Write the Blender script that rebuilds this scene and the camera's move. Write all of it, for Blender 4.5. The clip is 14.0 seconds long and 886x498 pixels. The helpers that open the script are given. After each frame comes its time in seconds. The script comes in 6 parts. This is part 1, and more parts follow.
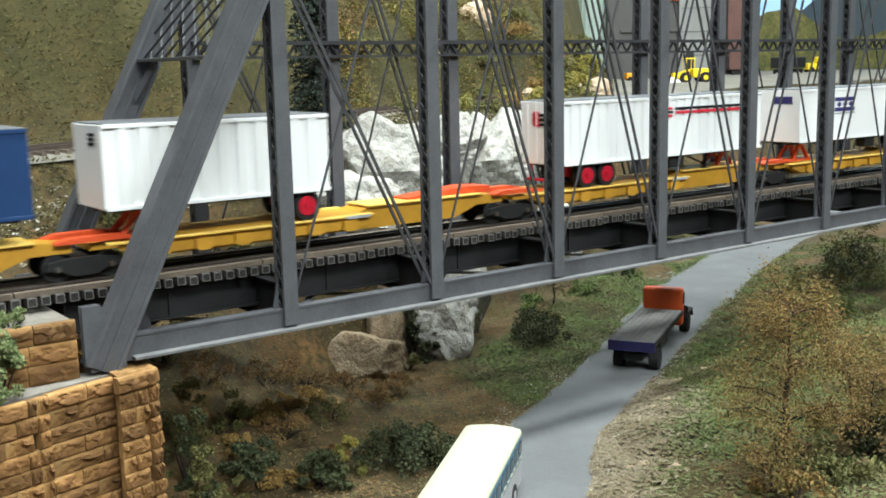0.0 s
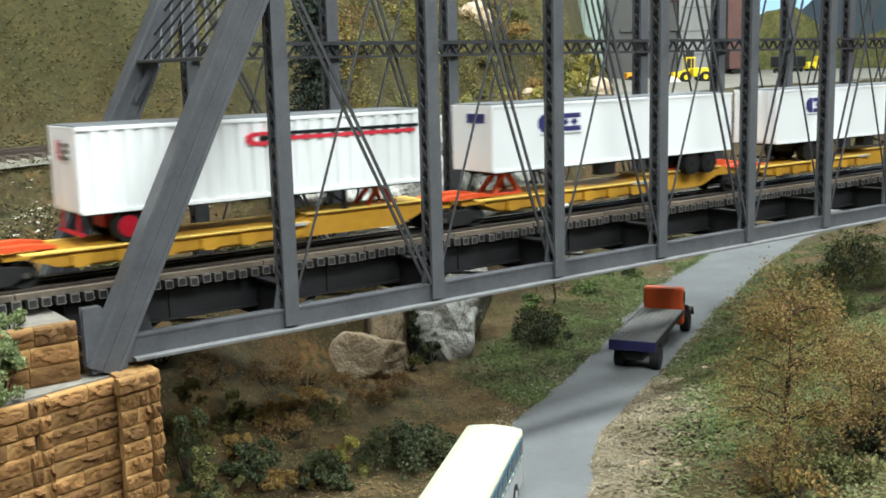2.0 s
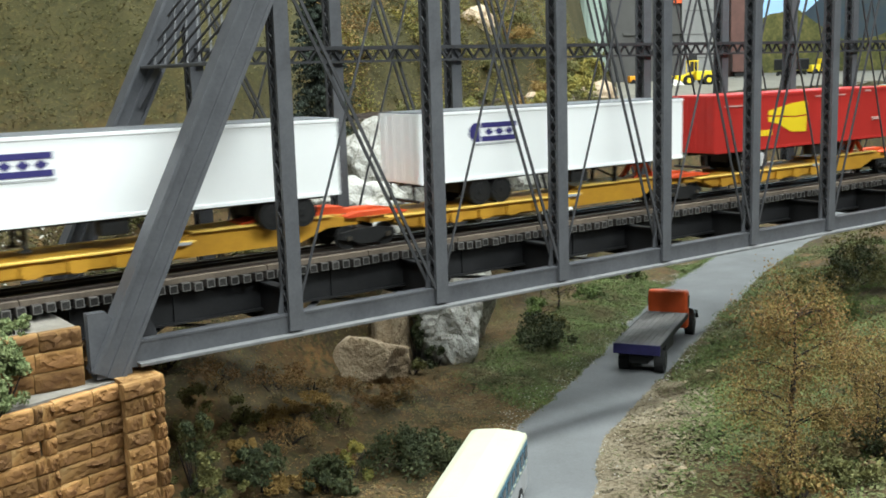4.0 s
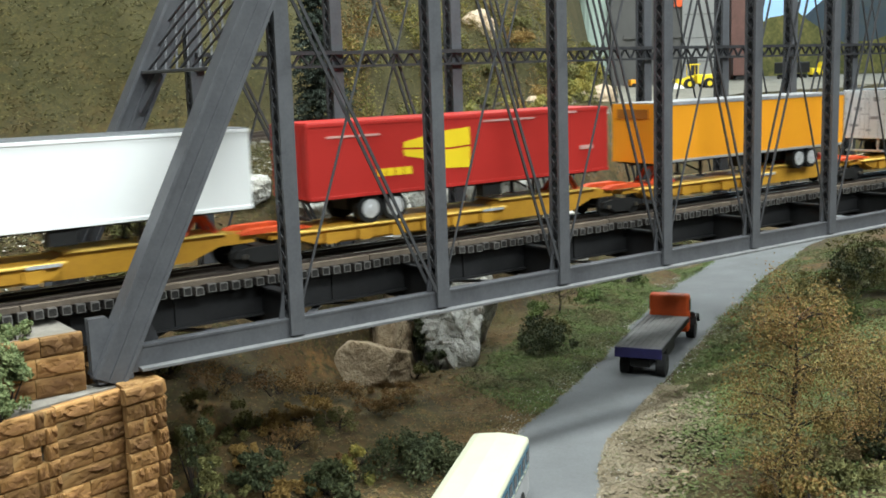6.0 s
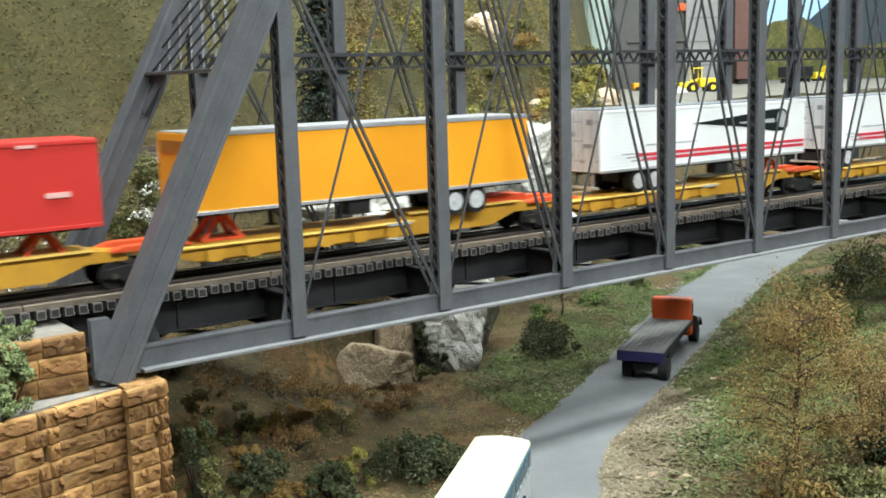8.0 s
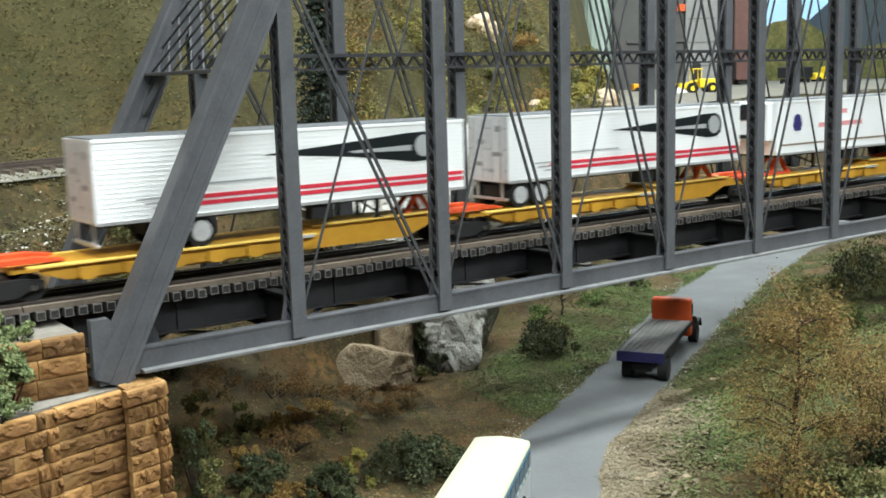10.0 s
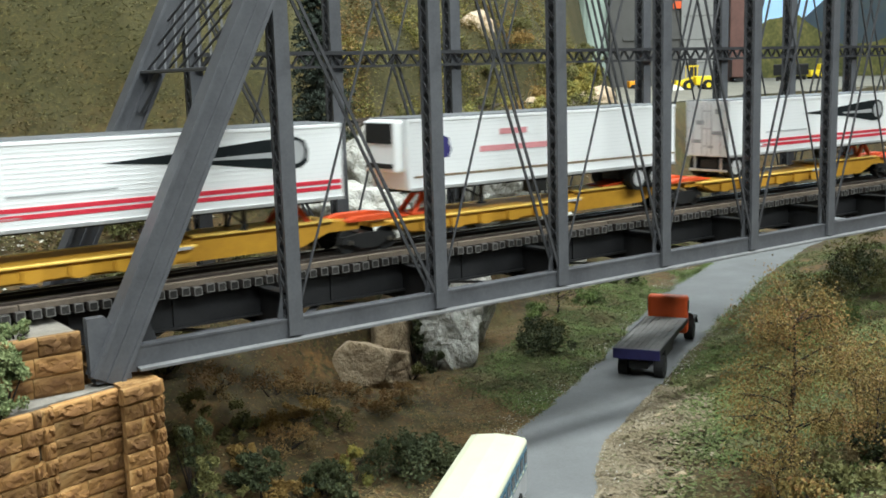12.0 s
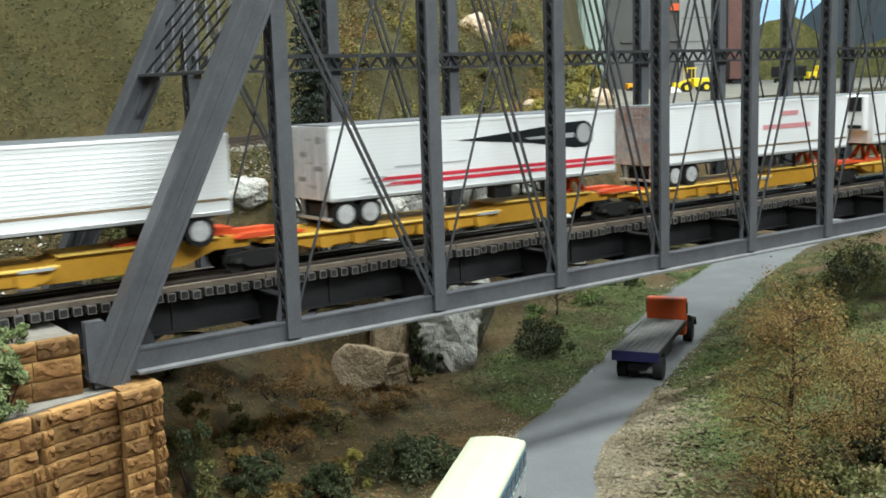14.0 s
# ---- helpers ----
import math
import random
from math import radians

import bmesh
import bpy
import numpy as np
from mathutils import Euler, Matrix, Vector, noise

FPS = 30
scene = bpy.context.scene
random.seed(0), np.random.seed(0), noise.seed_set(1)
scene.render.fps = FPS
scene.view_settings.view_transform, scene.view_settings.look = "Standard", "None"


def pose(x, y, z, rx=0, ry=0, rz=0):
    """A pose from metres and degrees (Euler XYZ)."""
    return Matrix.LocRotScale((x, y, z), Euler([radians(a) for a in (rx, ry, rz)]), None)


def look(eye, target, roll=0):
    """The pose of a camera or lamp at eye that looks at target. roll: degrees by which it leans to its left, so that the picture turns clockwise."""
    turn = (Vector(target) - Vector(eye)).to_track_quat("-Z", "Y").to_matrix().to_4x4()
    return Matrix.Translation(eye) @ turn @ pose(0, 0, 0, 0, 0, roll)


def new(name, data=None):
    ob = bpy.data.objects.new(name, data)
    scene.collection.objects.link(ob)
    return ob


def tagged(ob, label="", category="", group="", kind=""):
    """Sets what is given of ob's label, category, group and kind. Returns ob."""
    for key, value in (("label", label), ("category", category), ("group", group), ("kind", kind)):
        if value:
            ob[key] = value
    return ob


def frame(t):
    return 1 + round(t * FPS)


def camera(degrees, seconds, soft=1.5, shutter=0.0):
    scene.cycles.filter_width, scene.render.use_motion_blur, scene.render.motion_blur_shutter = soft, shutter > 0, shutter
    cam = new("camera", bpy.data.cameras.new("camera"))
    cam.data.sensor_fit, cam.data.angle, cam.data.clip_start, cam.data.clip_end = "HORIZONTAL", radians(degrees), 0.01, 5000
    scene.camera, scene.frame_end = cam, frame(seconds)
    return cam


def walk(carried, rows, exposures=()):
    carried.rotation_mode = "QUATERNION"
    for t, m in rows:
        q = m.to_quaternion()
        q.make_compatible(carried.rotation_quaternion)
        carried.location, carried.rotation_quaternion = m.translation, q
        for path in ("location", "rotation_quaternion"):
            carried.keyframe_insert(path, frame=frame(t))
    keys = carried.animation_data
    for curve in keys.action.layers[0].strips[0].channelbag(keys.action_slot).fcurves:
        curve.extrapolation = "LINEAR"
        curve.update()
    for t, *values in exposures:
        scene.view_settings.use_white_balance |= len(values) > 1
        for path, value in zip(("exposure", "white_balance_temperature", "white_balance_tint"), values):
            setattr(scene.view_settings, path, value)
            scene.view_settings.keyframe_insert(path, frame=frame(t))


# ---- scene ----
# All lengths below are millimetres of the model, brought to metres by S.
S = 0.001
RND = random.Random(7)

# ---- camera ----
EYE = (-0.10766, -0.32509, 0.08895)
TURNS = [
    (0.0, 80.353, 1.299, -36.790),
    (0.5, 80.482, 1.321, -36.800),
    (1.0, 80.475, 1.429, -36.877),
    (1.5, 80.415, 1.525, -36.822),
    (2.0, 80.361, 1.481, -36.792),
    (2.5, 80.195, 1.337, -36.724),
    (5.0, 80.821, 1.968, -36.601),
    (5.5, 80.826, 1.917, -36.675),
    (6.0, 80.814, 1.880, -36.587),
    (6.5, 80.809, 1.928, -36.594),
    (7.0, 80.963, 1.721, -36.575),
    (7.5, 80.953, 1.753, -36.524),
    (8.0, 80.957, 1.646, -36.407),
    (10.5, 81.025, 1.676, -36.435),
    (11.0, 81.277, 1.960, -36.703),
    (11.5, 80.948, 1.613, -36.695),
    (12.0, 80.853, 1.694, -36.634),
    (12.5, 81.046, 1.659, -36.715),
    (13.0, 81.094, 1.617, -36.727),
    (13.5, 81.018, 1.836, -36.795),
    (14.0, 80.990, 1.839, -36.737),
]
cam = camera(45.28, 14.0, soft=1.75, shutter=0.5)
# the clip's camera brightens and darkens a little as the train passes
STOPS = [(0, 0.2), (1, 0.2), (2.7, 0.2), (4.8, 0.06), (6, 0.06), (6.5, 0.15), (7, 0.28), (7.5, 0.38), (8.2, 0.42), (10.3, 0.14), (11, 0.03), (14, 0.03)]
walk(cam, [(t, pose(*EYE, rx, ry, rz)) for t, rx, ry, rz in TURNS], STOPS)

# ---- light: fluorescent panels in the ceiling of the layout room ----
world = bpy.data.worlds.new("room_air")
scene.world = world
world.use_nodes = True
world.node_tree.nodes["Background"].inputs[0].default_value = (0.8, 0.9, 1.0, 1)
world.node_tree.nodes["Background"].inputs[1].default_value = 0.12


def ceiling_lamp(x, y, z, sx, sy, watts, target, colour=(0.91, 1.0, 0.985)):
    data = bpy.data.lights.new("ceiling_lamp", "AREA")
    data.shape, data.size, data.size_y, data.energy, data.color = "RECTANGLE", sx, sy, watts, colour
    ob = new("ceiling_lamp", data)
    ob.matrix_world = look((x, y, z), target)
    return ob


# x, y, z, length, depth, watts, and the point each panel faces
LAMPS = [(0.30, -1.10, 1.15, 2.0, 0.4, 57.0, (0.3, 0.0, 0.0)), (0.32, -0.12, 1.17, 1.7, 0.22, 38.0, (0.32, 0.0, 0)), (1.45, 0.65, 1.18, 1.5, 0.4, 24.0, (1.45, 0.65, 0))]
for lx, ly, lz, lw, ld, power, aim in LAMPS:
    ceiling_lamp(lx, ly, lz, lw, ld, power, aim)


# ---- materials ----
def mat(name, a, b=None, size=4.0, rough=0.7, bump=0.2, metal=0.0, c=None, fine=0.8, spread=0.5, spec=0.3):
    """Two or three colours mixed by coarse and fine noise; size in mm."""
    m = bpy.data.materials.new(name)
    m.use_nodes = True
    t = m.node_tree
    bsdf = t.nodes["Principled BSDF"]
    b = b or tuple(v * 0.75 for v in a)
    co = t.nodes.new("ShaderNodeTexCoord")
    n1 = t.nodes.new("ShaderNodeTexNoise")
    n1.inputs["Scale"].default_value = 1000.0 / size
    n1.inputs["Detail"].default_value = 5
    n1.inputs["Roughness"].default_value = 0.65
    t.links.new(co.outputs["Object"], n1.inputs["Vector"])
    n2 = t.nodes.new("ShaderNodeTexNoise")
    n2.inputs["Scale"].default_value = 1000.0 / fine
    n2.inputs["Detail"].default_value = 3
    t.links.new(co.outputs["Object"], n2.inputs["Vector"])
    ramp = t.nodes.new("ShaderNodeValToRGB")
    ramp.color_ramp.elements[0].position = 0.5 - spread / 2
    ramp.color_ramp.elements[1].position = 0.5 + spread / 2
    ramp.color_ramp.elements[0].color = (*a, 1)
    ramp.color_ramp.elements[1].color = (*b, 1)
    if c:
        e = ramp.color_ramp.elements.new(0.5)
        e.color = (*c, 1)
    mix = t.nodes.new("ShaderNodeMath")
    mix.operation = "MULTIPLY_ADD"
    mix.inputs[1].default_value = 0.45
    t.links.new(n2.outputs["Fac"], mix.inputs[0])
    sub = t.nodes.new("ShaderNodeMath")
    sub.operation = "SUBTRACT"
    t.links.new(n1.outputs["Fac"], sub.inputs[0])
    sub.inputs[1].default_value = 0.225
    t.links.new(sub.outputs[0], mix.inputs[2])
    t.links.new(mix.outputs[0], ramp.inputs[0])
    t.links.new(ramp.outputs[0], bsdf.inputs["Base Color"])
    bsdf.inputs["Roughness"].default_value = rough
    bsdf.inputs["Metallic"].default_value = metal
    bsdf.inputs["Specular IOR Level"].default_value = spec
    if bump:
        bp = t.nodes.new("ShaderNodeBump")
        bp.inputs["Strength"].default_value = bump
        bp.inputs["Distance"].default_value = 0.0006
        t.links.new(mix.outputs[0], bp.inputs["Height"])
        t.links.new(bp.outputs[0], bsdf.inputs["Normal"])
    return m


STEEL = mat("bridge_paint", (0.108, 0.111, 0.121), (0.052, 0.052, 0.059), 11, 0.46, 0.16, c=(0.082, 0.084, 0.093), fine=1.1, spread=0.75)
DUSTY_LIT_STEEL = mat("dusty_lit_bridge_paint", (0.19, 0.19, 0.192), (0.075, 0.075, 0.082), 9, 0.75, 0.2, c=(0.135, 0.135, 0.138), fine=1.2, spread=0.8)
# darkened so that the lacing carries the shade inside the posts
STEEL_DARK = mat("darkened_bridge_paint", (0.036, 0.036, 0.04), (0.02, 0.02, 0.022), 6, 0.6, 0.1)
ROD = mat("rod_paint", (0.06, 0.06, 0.066), (0.04, 0.04, 0.043), 5, 0.5, 0.1)
# near-black: the shade under the deck is put into this colour
STRINGER = mat("shaded_stringer_paint", (0.019, 0.019, 0.021), (0.010, 0.010, 0.011), 12, 0.6, 0.1)
TIE = mat("tie_wood", (0.055, 0.045, 0.04), (0.02, 0.017, 0.016), 1.8, 0.85, 0.5)
TIE_END = mat("tie_end_wood", (0.042, 0.038, 0.036), (0.014, 0.013, 0.012), 1.6, 0.9, 0.5)
TIE_EDGE = mat("tie_edge_highlight", (0.20, 0.19, 0.18), (0.03, 0.028, 0.026), 2.0, 0.9, 0.4)
TIMBER = mat("guard_timber_wood", (0.165, 0.13, 0.098), (0.065, 0.05, 0.04), 7, 0.85, 0.4, fine=0.9, spread=0.7)
RAIL = mat("rail_steel", (0.16, 0.13, 0.115), (0.09, 0.07, 0.06), 3, 0.45, 0.1, 0.5)
RAILTOP = mat("rail_head_steel", (0.5, 0.48, 0.45), (0.35, 0.33, 0.3), 5, 0.3, 0.0, 1.0)
STONE = mat("tan_stone", (0.48, 0.315, 0.15), (0.10, 0.043, 0.016), 5.5, 0.85, 1.0, c=(0.28, 0.148, 0.05), fine=0.9, spread=0.5)
def tone_by_object(m, low, high):
    """Alike pieces differ in tone from one to the next."""
    t = m.node_tree
    bsdf = t.nodes["Principled BSDF"]
    old = bsdf.inputs["Base Color"].links[0].from_socket
    info = t.nodes.new("ShaderNodeObjectInfo")
    rng = t.nodes.new("ShaderNodeMapRange")
    rng.inputs[3].default_value, rng.inputs[4].default_value = low, high
    t.links.new(info.outputs["Random"], rng.inputs[0])
    hsv = t.nodes.new("ShaderNodeHueSaturation")
    t.links.new(rng.outputs[0], hsv.inputs["Value"])
    t.links.new(old, hsv.inputs["Color"])
    t.links.new(hsv.outputs[0], bsdf.inputs["Base Color"])


tone_by_object(STONE, 0.62, 1.3)
tone_by_object(TIE, 0.6, 1.5)
tone_by_object(TIE_END, 0.6, 1.4)
tone_by_object(TIMBER, 0.8, 1.2)
MORTAR = mat("mortar", (0.13, 0.075, 0.035), (0.07, 0.04, 0.02), 5, 0.9, 0.4)
LEDGE = mat("grey_mortar", (0.24, 0.22, 0.195), (0.14, 0.125, 0.105), 6, 0.9, 0.5)
ROCK = mat("pale_rock", (0.50, 0.49, 0.46), (0.21, 0.19, 0.155), 13, 0.88, 1.0, c=(0.385, 0.375, 0.345), fine=1.3, spread=0.6)
ROCK_BROWN = mat("brown_rock", (0.36, 0.29, 0.20), (0.13, 0.085, 0.045), 12, 0.9, 1.0, c=(0.27, 0.205, 0.135), fine=1.3)
ROCK_WARM = mat("warm_rock", (0.56, 0.46, 0.36), (0.22, 0.15, 0.09), 12, 0.9, 1.0, c=(0.42, 0.32, 0.22), fine=1.8)


def crackle(m, size, colour, width=0.07, wander=0.5):
    """Thin dark cracks that break the stone into uneven blocks."""
    t = m.node_tree
    bsdf = t.nodes["Principled BSDF"]
    old = bsdf.inputs["Base Color"].links[0].from_socket
    co = t.nodes["Texture Coordinate"]
    n = t.nodes.new("ShaderNodeTexNoise")
    n.inputs["Scale"].default_value = 1000.0 / (size * 0.8)
    n.inputs["Detail"].default_value = 4
    t.links.new(co.outputs["Object"], n.inputs["Vector"])
    off = t.nodes.new("ShaderNodeVectorMath")
    off.operation = "MULTIPLY_ADD"
    off.inputs[1].default_value = (size * wander * S,) * 3
    t.links.new(n.outputs["Color"], off.inputs[0])
    t.links.new(co.outputs["Object"], off.inputs[2])
    v = t.nodes.new("ShaderNodeTexVoronoi")
    v.feature = "DISTANCE_TO_EDGE"
    v.inputs["Scale"].default_value = 1000.0 / size
    t.links.new(off.outputs[0], v.inputs["Vector"])
    gaps = t.nodes.new("ShaderNodeTexNoise")
    gaps.inputs["Scale"].default_value = 1000.0 / (size * 1.7)
    t.links.new(co.outputs["Object"], gaps.inputs["Vector"])
    wide = t.nodes.new("ShaderNodeMapRange")
    wide.inputs[1].default_value, wide.inputs[2].default_value = 0.4, 0.7
    wide.inputs[3].default_value, wide.inputs[4].default_value = 0.004, width
    t.links.new(gaps.outputs["Fac"], wide.inputs[0])
    r = t.nodes.new("ShaderNodeMapRange")
    t.links.new(v.outputs["Distance"], r.inputs[0])
    r.inputs[1].default_value = 0.0
    t.links.new(wide.outputs[0], r.inputs[2])
    mix = t.nodes.new("ShaderNodeMix")
    mix.data_type = "RGBA"
    mix.inputs[6].default_value = (*colour, 1)
    t.links.new(r.outputs[0], mix.inputs[0])
    t.links.new(old, mix.inputs[7])
    t.links.new(mix.outputs[2], bsdf.inputs["Base Color"])
    return m


for m in (ROCK, ROCK_BROWN, ROCK_WARM):
    m.node_tree.nodes["Bump"].inputs["Distance"].default_value = 0.0018
crackle(ROCK, 9.0, (0.15, 0.135, 0.11), 0.05, 1.3)
crackle(ROCK, 24.0, (0.12, 0.10, 0.08), 0.014, 1.3)
crackle(ROCK_BROWN, 13.0, (0.10, 0.07, 0.042), 0.05, 1.2)
crackle(ROCK_WARM, 13.0, (0.18, 0.12, 0.07), 0.06, 1.0)
ROAD = mat("road_gravel", (0.145, 0.15, 0.156), (0.088, 0.089, 0.09), 38, 0.9, 0.25, fine=1.0, spread=0.7)
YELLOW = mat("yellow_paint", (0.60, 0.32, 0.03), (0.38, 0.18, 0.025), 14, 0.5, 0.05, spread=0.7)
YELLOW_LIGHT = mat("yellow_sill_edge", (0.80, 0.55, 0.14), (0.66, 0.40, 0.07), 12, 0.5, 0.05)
ORANGE_RED = mat("orange_red_paint", (0.75, 0.10, 0.03), (0.48, 0.06, 0.02), 6, 0.5, 0.05)
BLACK = mat("black_plastic", (0.02, 0.02, 0.021), (0.012, 0.012, 0.012), 5, 0.55, 0.1)
TYRE = mat("tyre_rubber", (0.016, 0.016, 0.017), (0.009, 0.009, 0.009), 2, 0.8, 0.1)
CHROME = mat("bright_hub", (0.78, 0.78, 0.8), (0.55, 0.55, 0.57), 3, 0.35, 0.0, 0.3)
RED_HUB = mat("red_hub", (0.62, 0.015, 0.04), (0.42, 0.01, 0.025), 3, 0.4, 0.0)
WHITE = mat("white_trailer_paint", (0.86, 0.865, 0.87), (0.80, 0.81, 0.82), 30, 0.4, 0.02, spread=0.8)
ROOF = mat("trailer_roof", (0.13, 0.135, 0.145), (0.09, 0.094, 0.10), 20, 0.5, 0.05)
RED = mat("red_trailer_paint", (0.46, 0.030, 0.024), (0.38, 0.024, 0.02), 30, 0.4, 0.02, spread=0.8)
ORANGE = mat("orange_trailer_paint", (0.86, 0.36, 0.02), (0.78, 0.30, 0.018), 30, 0.4, 0.02, spread=0.8)
BLUE = mat("blue_trailer_paint", (0.015, 0.045, 0.13), (0.010, 0.032, 0.10), 30, 0.4, 0.02)
NAVY = mat("navy_marking", (0.04, 0.035, 0.16), None, 8, 0.5, 0.0)
DARKMARK = mat("black_marking", (0.008, 0.010, 0.011), (0.014, 0.018, 0.02), 5, 0.6, 0.0, spec=0.1)
REDMARK = mat("red_marking", (0.65, 0.035, 0.06), None, 8, 0.5, 0.0)
PINKMARK = mat("pale_red_marking", (0.72, 0.30, 0.32), None, 8, 0.5, 0.0)
PALEMARK = mat("pale_marking", (0.62, 0.40, 0.36), (0.48, 0.22, 0.2), 3, 0.5, 0.0)
YELLOWMARK = mat("yellow_marking", (0.84, 0.62, 0.02), (0.8, 0.56, 0.02), 8, 0.5, 0.0)
GREYMARK = mat("grey_marking", (0.4, 0.41, 0.42), (0.33, 0.33, 0.34), 4, 0.5, 0.0)
SEAM = mat("panel_seam", (0.78, 0.79, 0.80), (0.72, 0.73, 0.74), 20, 0.5, 0.0)
BROWNLINE = mat("brown_marking", (0.26, 0.19, 0.12), (0.16, 0.11, 0.07), 9, 0.6, 0.0)
DULL_METAL = mat("dull_metal_roof", (0.30, 0.30, 0.31), (0.19, 0.19, 0.195), 14, 0.6, 0.05)
ORANGE_DARK = mat("brownish_orange", (0.42, 0.16, 0.02), (0.30, 0.11, 0.02), 8, 0.5, 0.0)
SILVER = mat("bright_metal", (0.62, 0.62, 0.63), (0.5, 0.5, 0.5), 6, 0.35, 0.0, 0.6)
GREYDOOR = mat("grey_trailer_end", (0.66, 0.67, 0.68), (0.52, 0.525, 0.53), 9, 0.45, 0.05)
RUSTY = mat("weathered_doors", (0.42, 0.40, 0.38), (0.26, 0.12, 0.09), 10, 0.6, 0.1, spread=0.3)


# ---- mesh helpers ----
BASE = {}


def thing(name, base, label, category, group="", kind=""):
    ob = new(name)
    ob.empty_display_size = 0.01
    ob.location = [v * S for v in base]
    BASE[ob] = Vector(base)
    return tagged(ob, label, category, group, kind)


def mesh_of(bm, material, base=(0, 0, 0), smooth=False):
    bmesh.ops.recalc_face_normals(bm, faces=bm.faces)
    bmesh.ops.translate(bm, verts=bm.verts, vec=-Vector(base))
    bmesh.ops.scale(bm, verts=bm.verts, vec=(S, S, S))
    me = bpy.data.meshes.new("mesh")
    bm.to_mesh(me)
    bm.free()
    for m in material if isinstance(material, (list, tuple)) else [material]:
        me.materials.append(m)
    if smooth:
        me.shade_smooth()
    return me


def part(name, bm, material, parent, label="", smooth=False, kind=""):
    """One mesh object under a thing or a part; coordinates are those of the thing's surroundings."""
    root = parent
    while root not in BASE:
        root = root.parent
    ob = new(name, mesh_of(bm, material, BASE[root], smooth))
    ob.parent = parent
    return tagged(ob, label, kind=kind)


def piece(name, me, parent, at, turn=None, label=""):
    """A piece that shares its mesh with others; 'at' is in the thing's own space."""
    ob = new(name, me)
    ob.parent = parent
    ob.location = [v * S for v in at]
    if turn:
        ob.rotation_euler = [radians(v) for v in turn]
    return tagged(ob, label)


def single(name, bm, material, label, category, kind="", smooth=False, base=(0, 0, 0), group=""):
    ob = new(name, mesh_of(bm, material, base, smooth))
    ob.location = [v * S for v in base]
    return tagged(ob, label, category, group, kind)


def box(bm, x0, x1, y0, y1, z0, z1, bevel=0.0, mi=0):
    vs = [bm.verts.new(c) for c in ((x0, y0, z0), (x1, y0, z0), (x1, y1, z0), (x0, y1, z0), (x0, y0, z1), (x1, y0, z1), (x1, y1, z1), (x0, y1, z1))]
    fs = [bm.faces.new([vs[i] for i in f]) for f in ((3, 2, 1, 0), (4, 5, 6, 7), (0, 1, 5, 4), (1, 2, 6, 5), (2, 3, 7, 6), (3, 0, 4, 7))]
    for f in fs:
        f.material_index = mi
    if bevel:
        es = {e for f in fs for e in f.edges}
        bmesh.ops.bevel(bm, geom=list(es), offset=bevel, segments=2, affect="EDGES", profile=0.5)
    return vs


def bar(bm, a, b, w, h, up=(0, 0, 1), mi=0):
    """A straight bar from a to b, w across and h along 'up'."""
    a, b = Vector(a), Vector(b)
    d = (b - a).normalized()
    s = d.cross(Vector(up)).normalized() * (w / 2)
    u = s.cross(d).normalized() * (h / 2)
    q = [bm.verts.new(p + i * s + j * u) for p in (a, b) for i, j in ((-1, -1), (1, -1), (1, 1), (-1, 1))]
    for f in ((3, 2, 1, 0), (4, 5, 6, 7), (0, 1, 5, 4), (1, 2, 6, 5), (2, 3, 7, 6), (3, 0, 4, 7)):
        bm.faces.new([q[i] for i in f]).material_index = mi


def rod(bm, a, b, r, n=8, r2=None, mi=0):
    a, b = Vector(a), Vector(b)
    d = (b - a).normalized()
    s = d.orthogonal().normalized()
    u = d.cross(s)
    rings = []
    for p, q in ((a, r), (b, r if r2 is None else r2)):
        rings.append([bm.verts.new(p + q * (math.cos(k * 2 * math.pi / n) * s + math.sin(k * 2 * math.pi / n) * u)) for k in range(n)])
    for k in range(n):
        bm.faces.new((rings[0][k], rings[0][(k + 1) % n], rings[1][(k + 1) % n], rings[1][k])).material_index = mi
    bm.faces.new(rings[0][::-1]).material_index = mi
    bm.faces.new(rings[1]).material_index = mi


def prism(bm, outline, y0, y1, mi=0):
    """An outline in x, z drawn out from y0 to y1."""
    a = [bm.verts.new((x, y0, z)) for x, z in outline]
    b = [bm.verts.new((x, y1, z)) for x, z in outline]
    n = len(outline)
    fs = [bm.faces.new(a), bm.faces.new(b[::-1])]
    for k in range(n):
        fs.append(bm.faces.new((a[k], b[k], b[(k + 1) % n], a[(k + 1) % n])))
    for f in fs:
        f.material_index = mi


def extrude(bm, a, b, side, pts, mi=0):
    """A closed outline (p along 'side', q along y) drawn from a to b."""
    a, b, side = Vector(a), Vector(b), Vector(side)
    q = Vector((0, 1, 0))
    r0 = [bm.verts.new(a + side * u + q * v) for u, v in pts]
    r1 = [bm.verts.new(b + side * u + q * v) for u, v in pts]
    n = len(pts)
    bm.faces.new(r0[::-1])
    bm.faces.new(r1)
    for k in range(n):
        bm.faces.new((r0[k], r0[(k + 1) % n], r1[(k + 1) % n], r1[k]))


def fbm(x, y, z=0.0, size=30.0, octaves=4):
    return noise.fractal(Vector((x / size, y / size, z / size)), 1.0, 2.0, octaves)


def smooth01(v):
    v = min(1.0, max(0.0, v))
    return v * v * (3 - 2 * v)


def through_points(v, pts):
    """Straight lines through (v, value) points."""
    if v <= pts[0][0]:
        return pts[0][1]
    for (a, p), (b, q) in zip(pts, pts[1:]):
        if v <= b:
            return p + (q - p) * (v - a) / (b - a)
    return pts[-1][1]


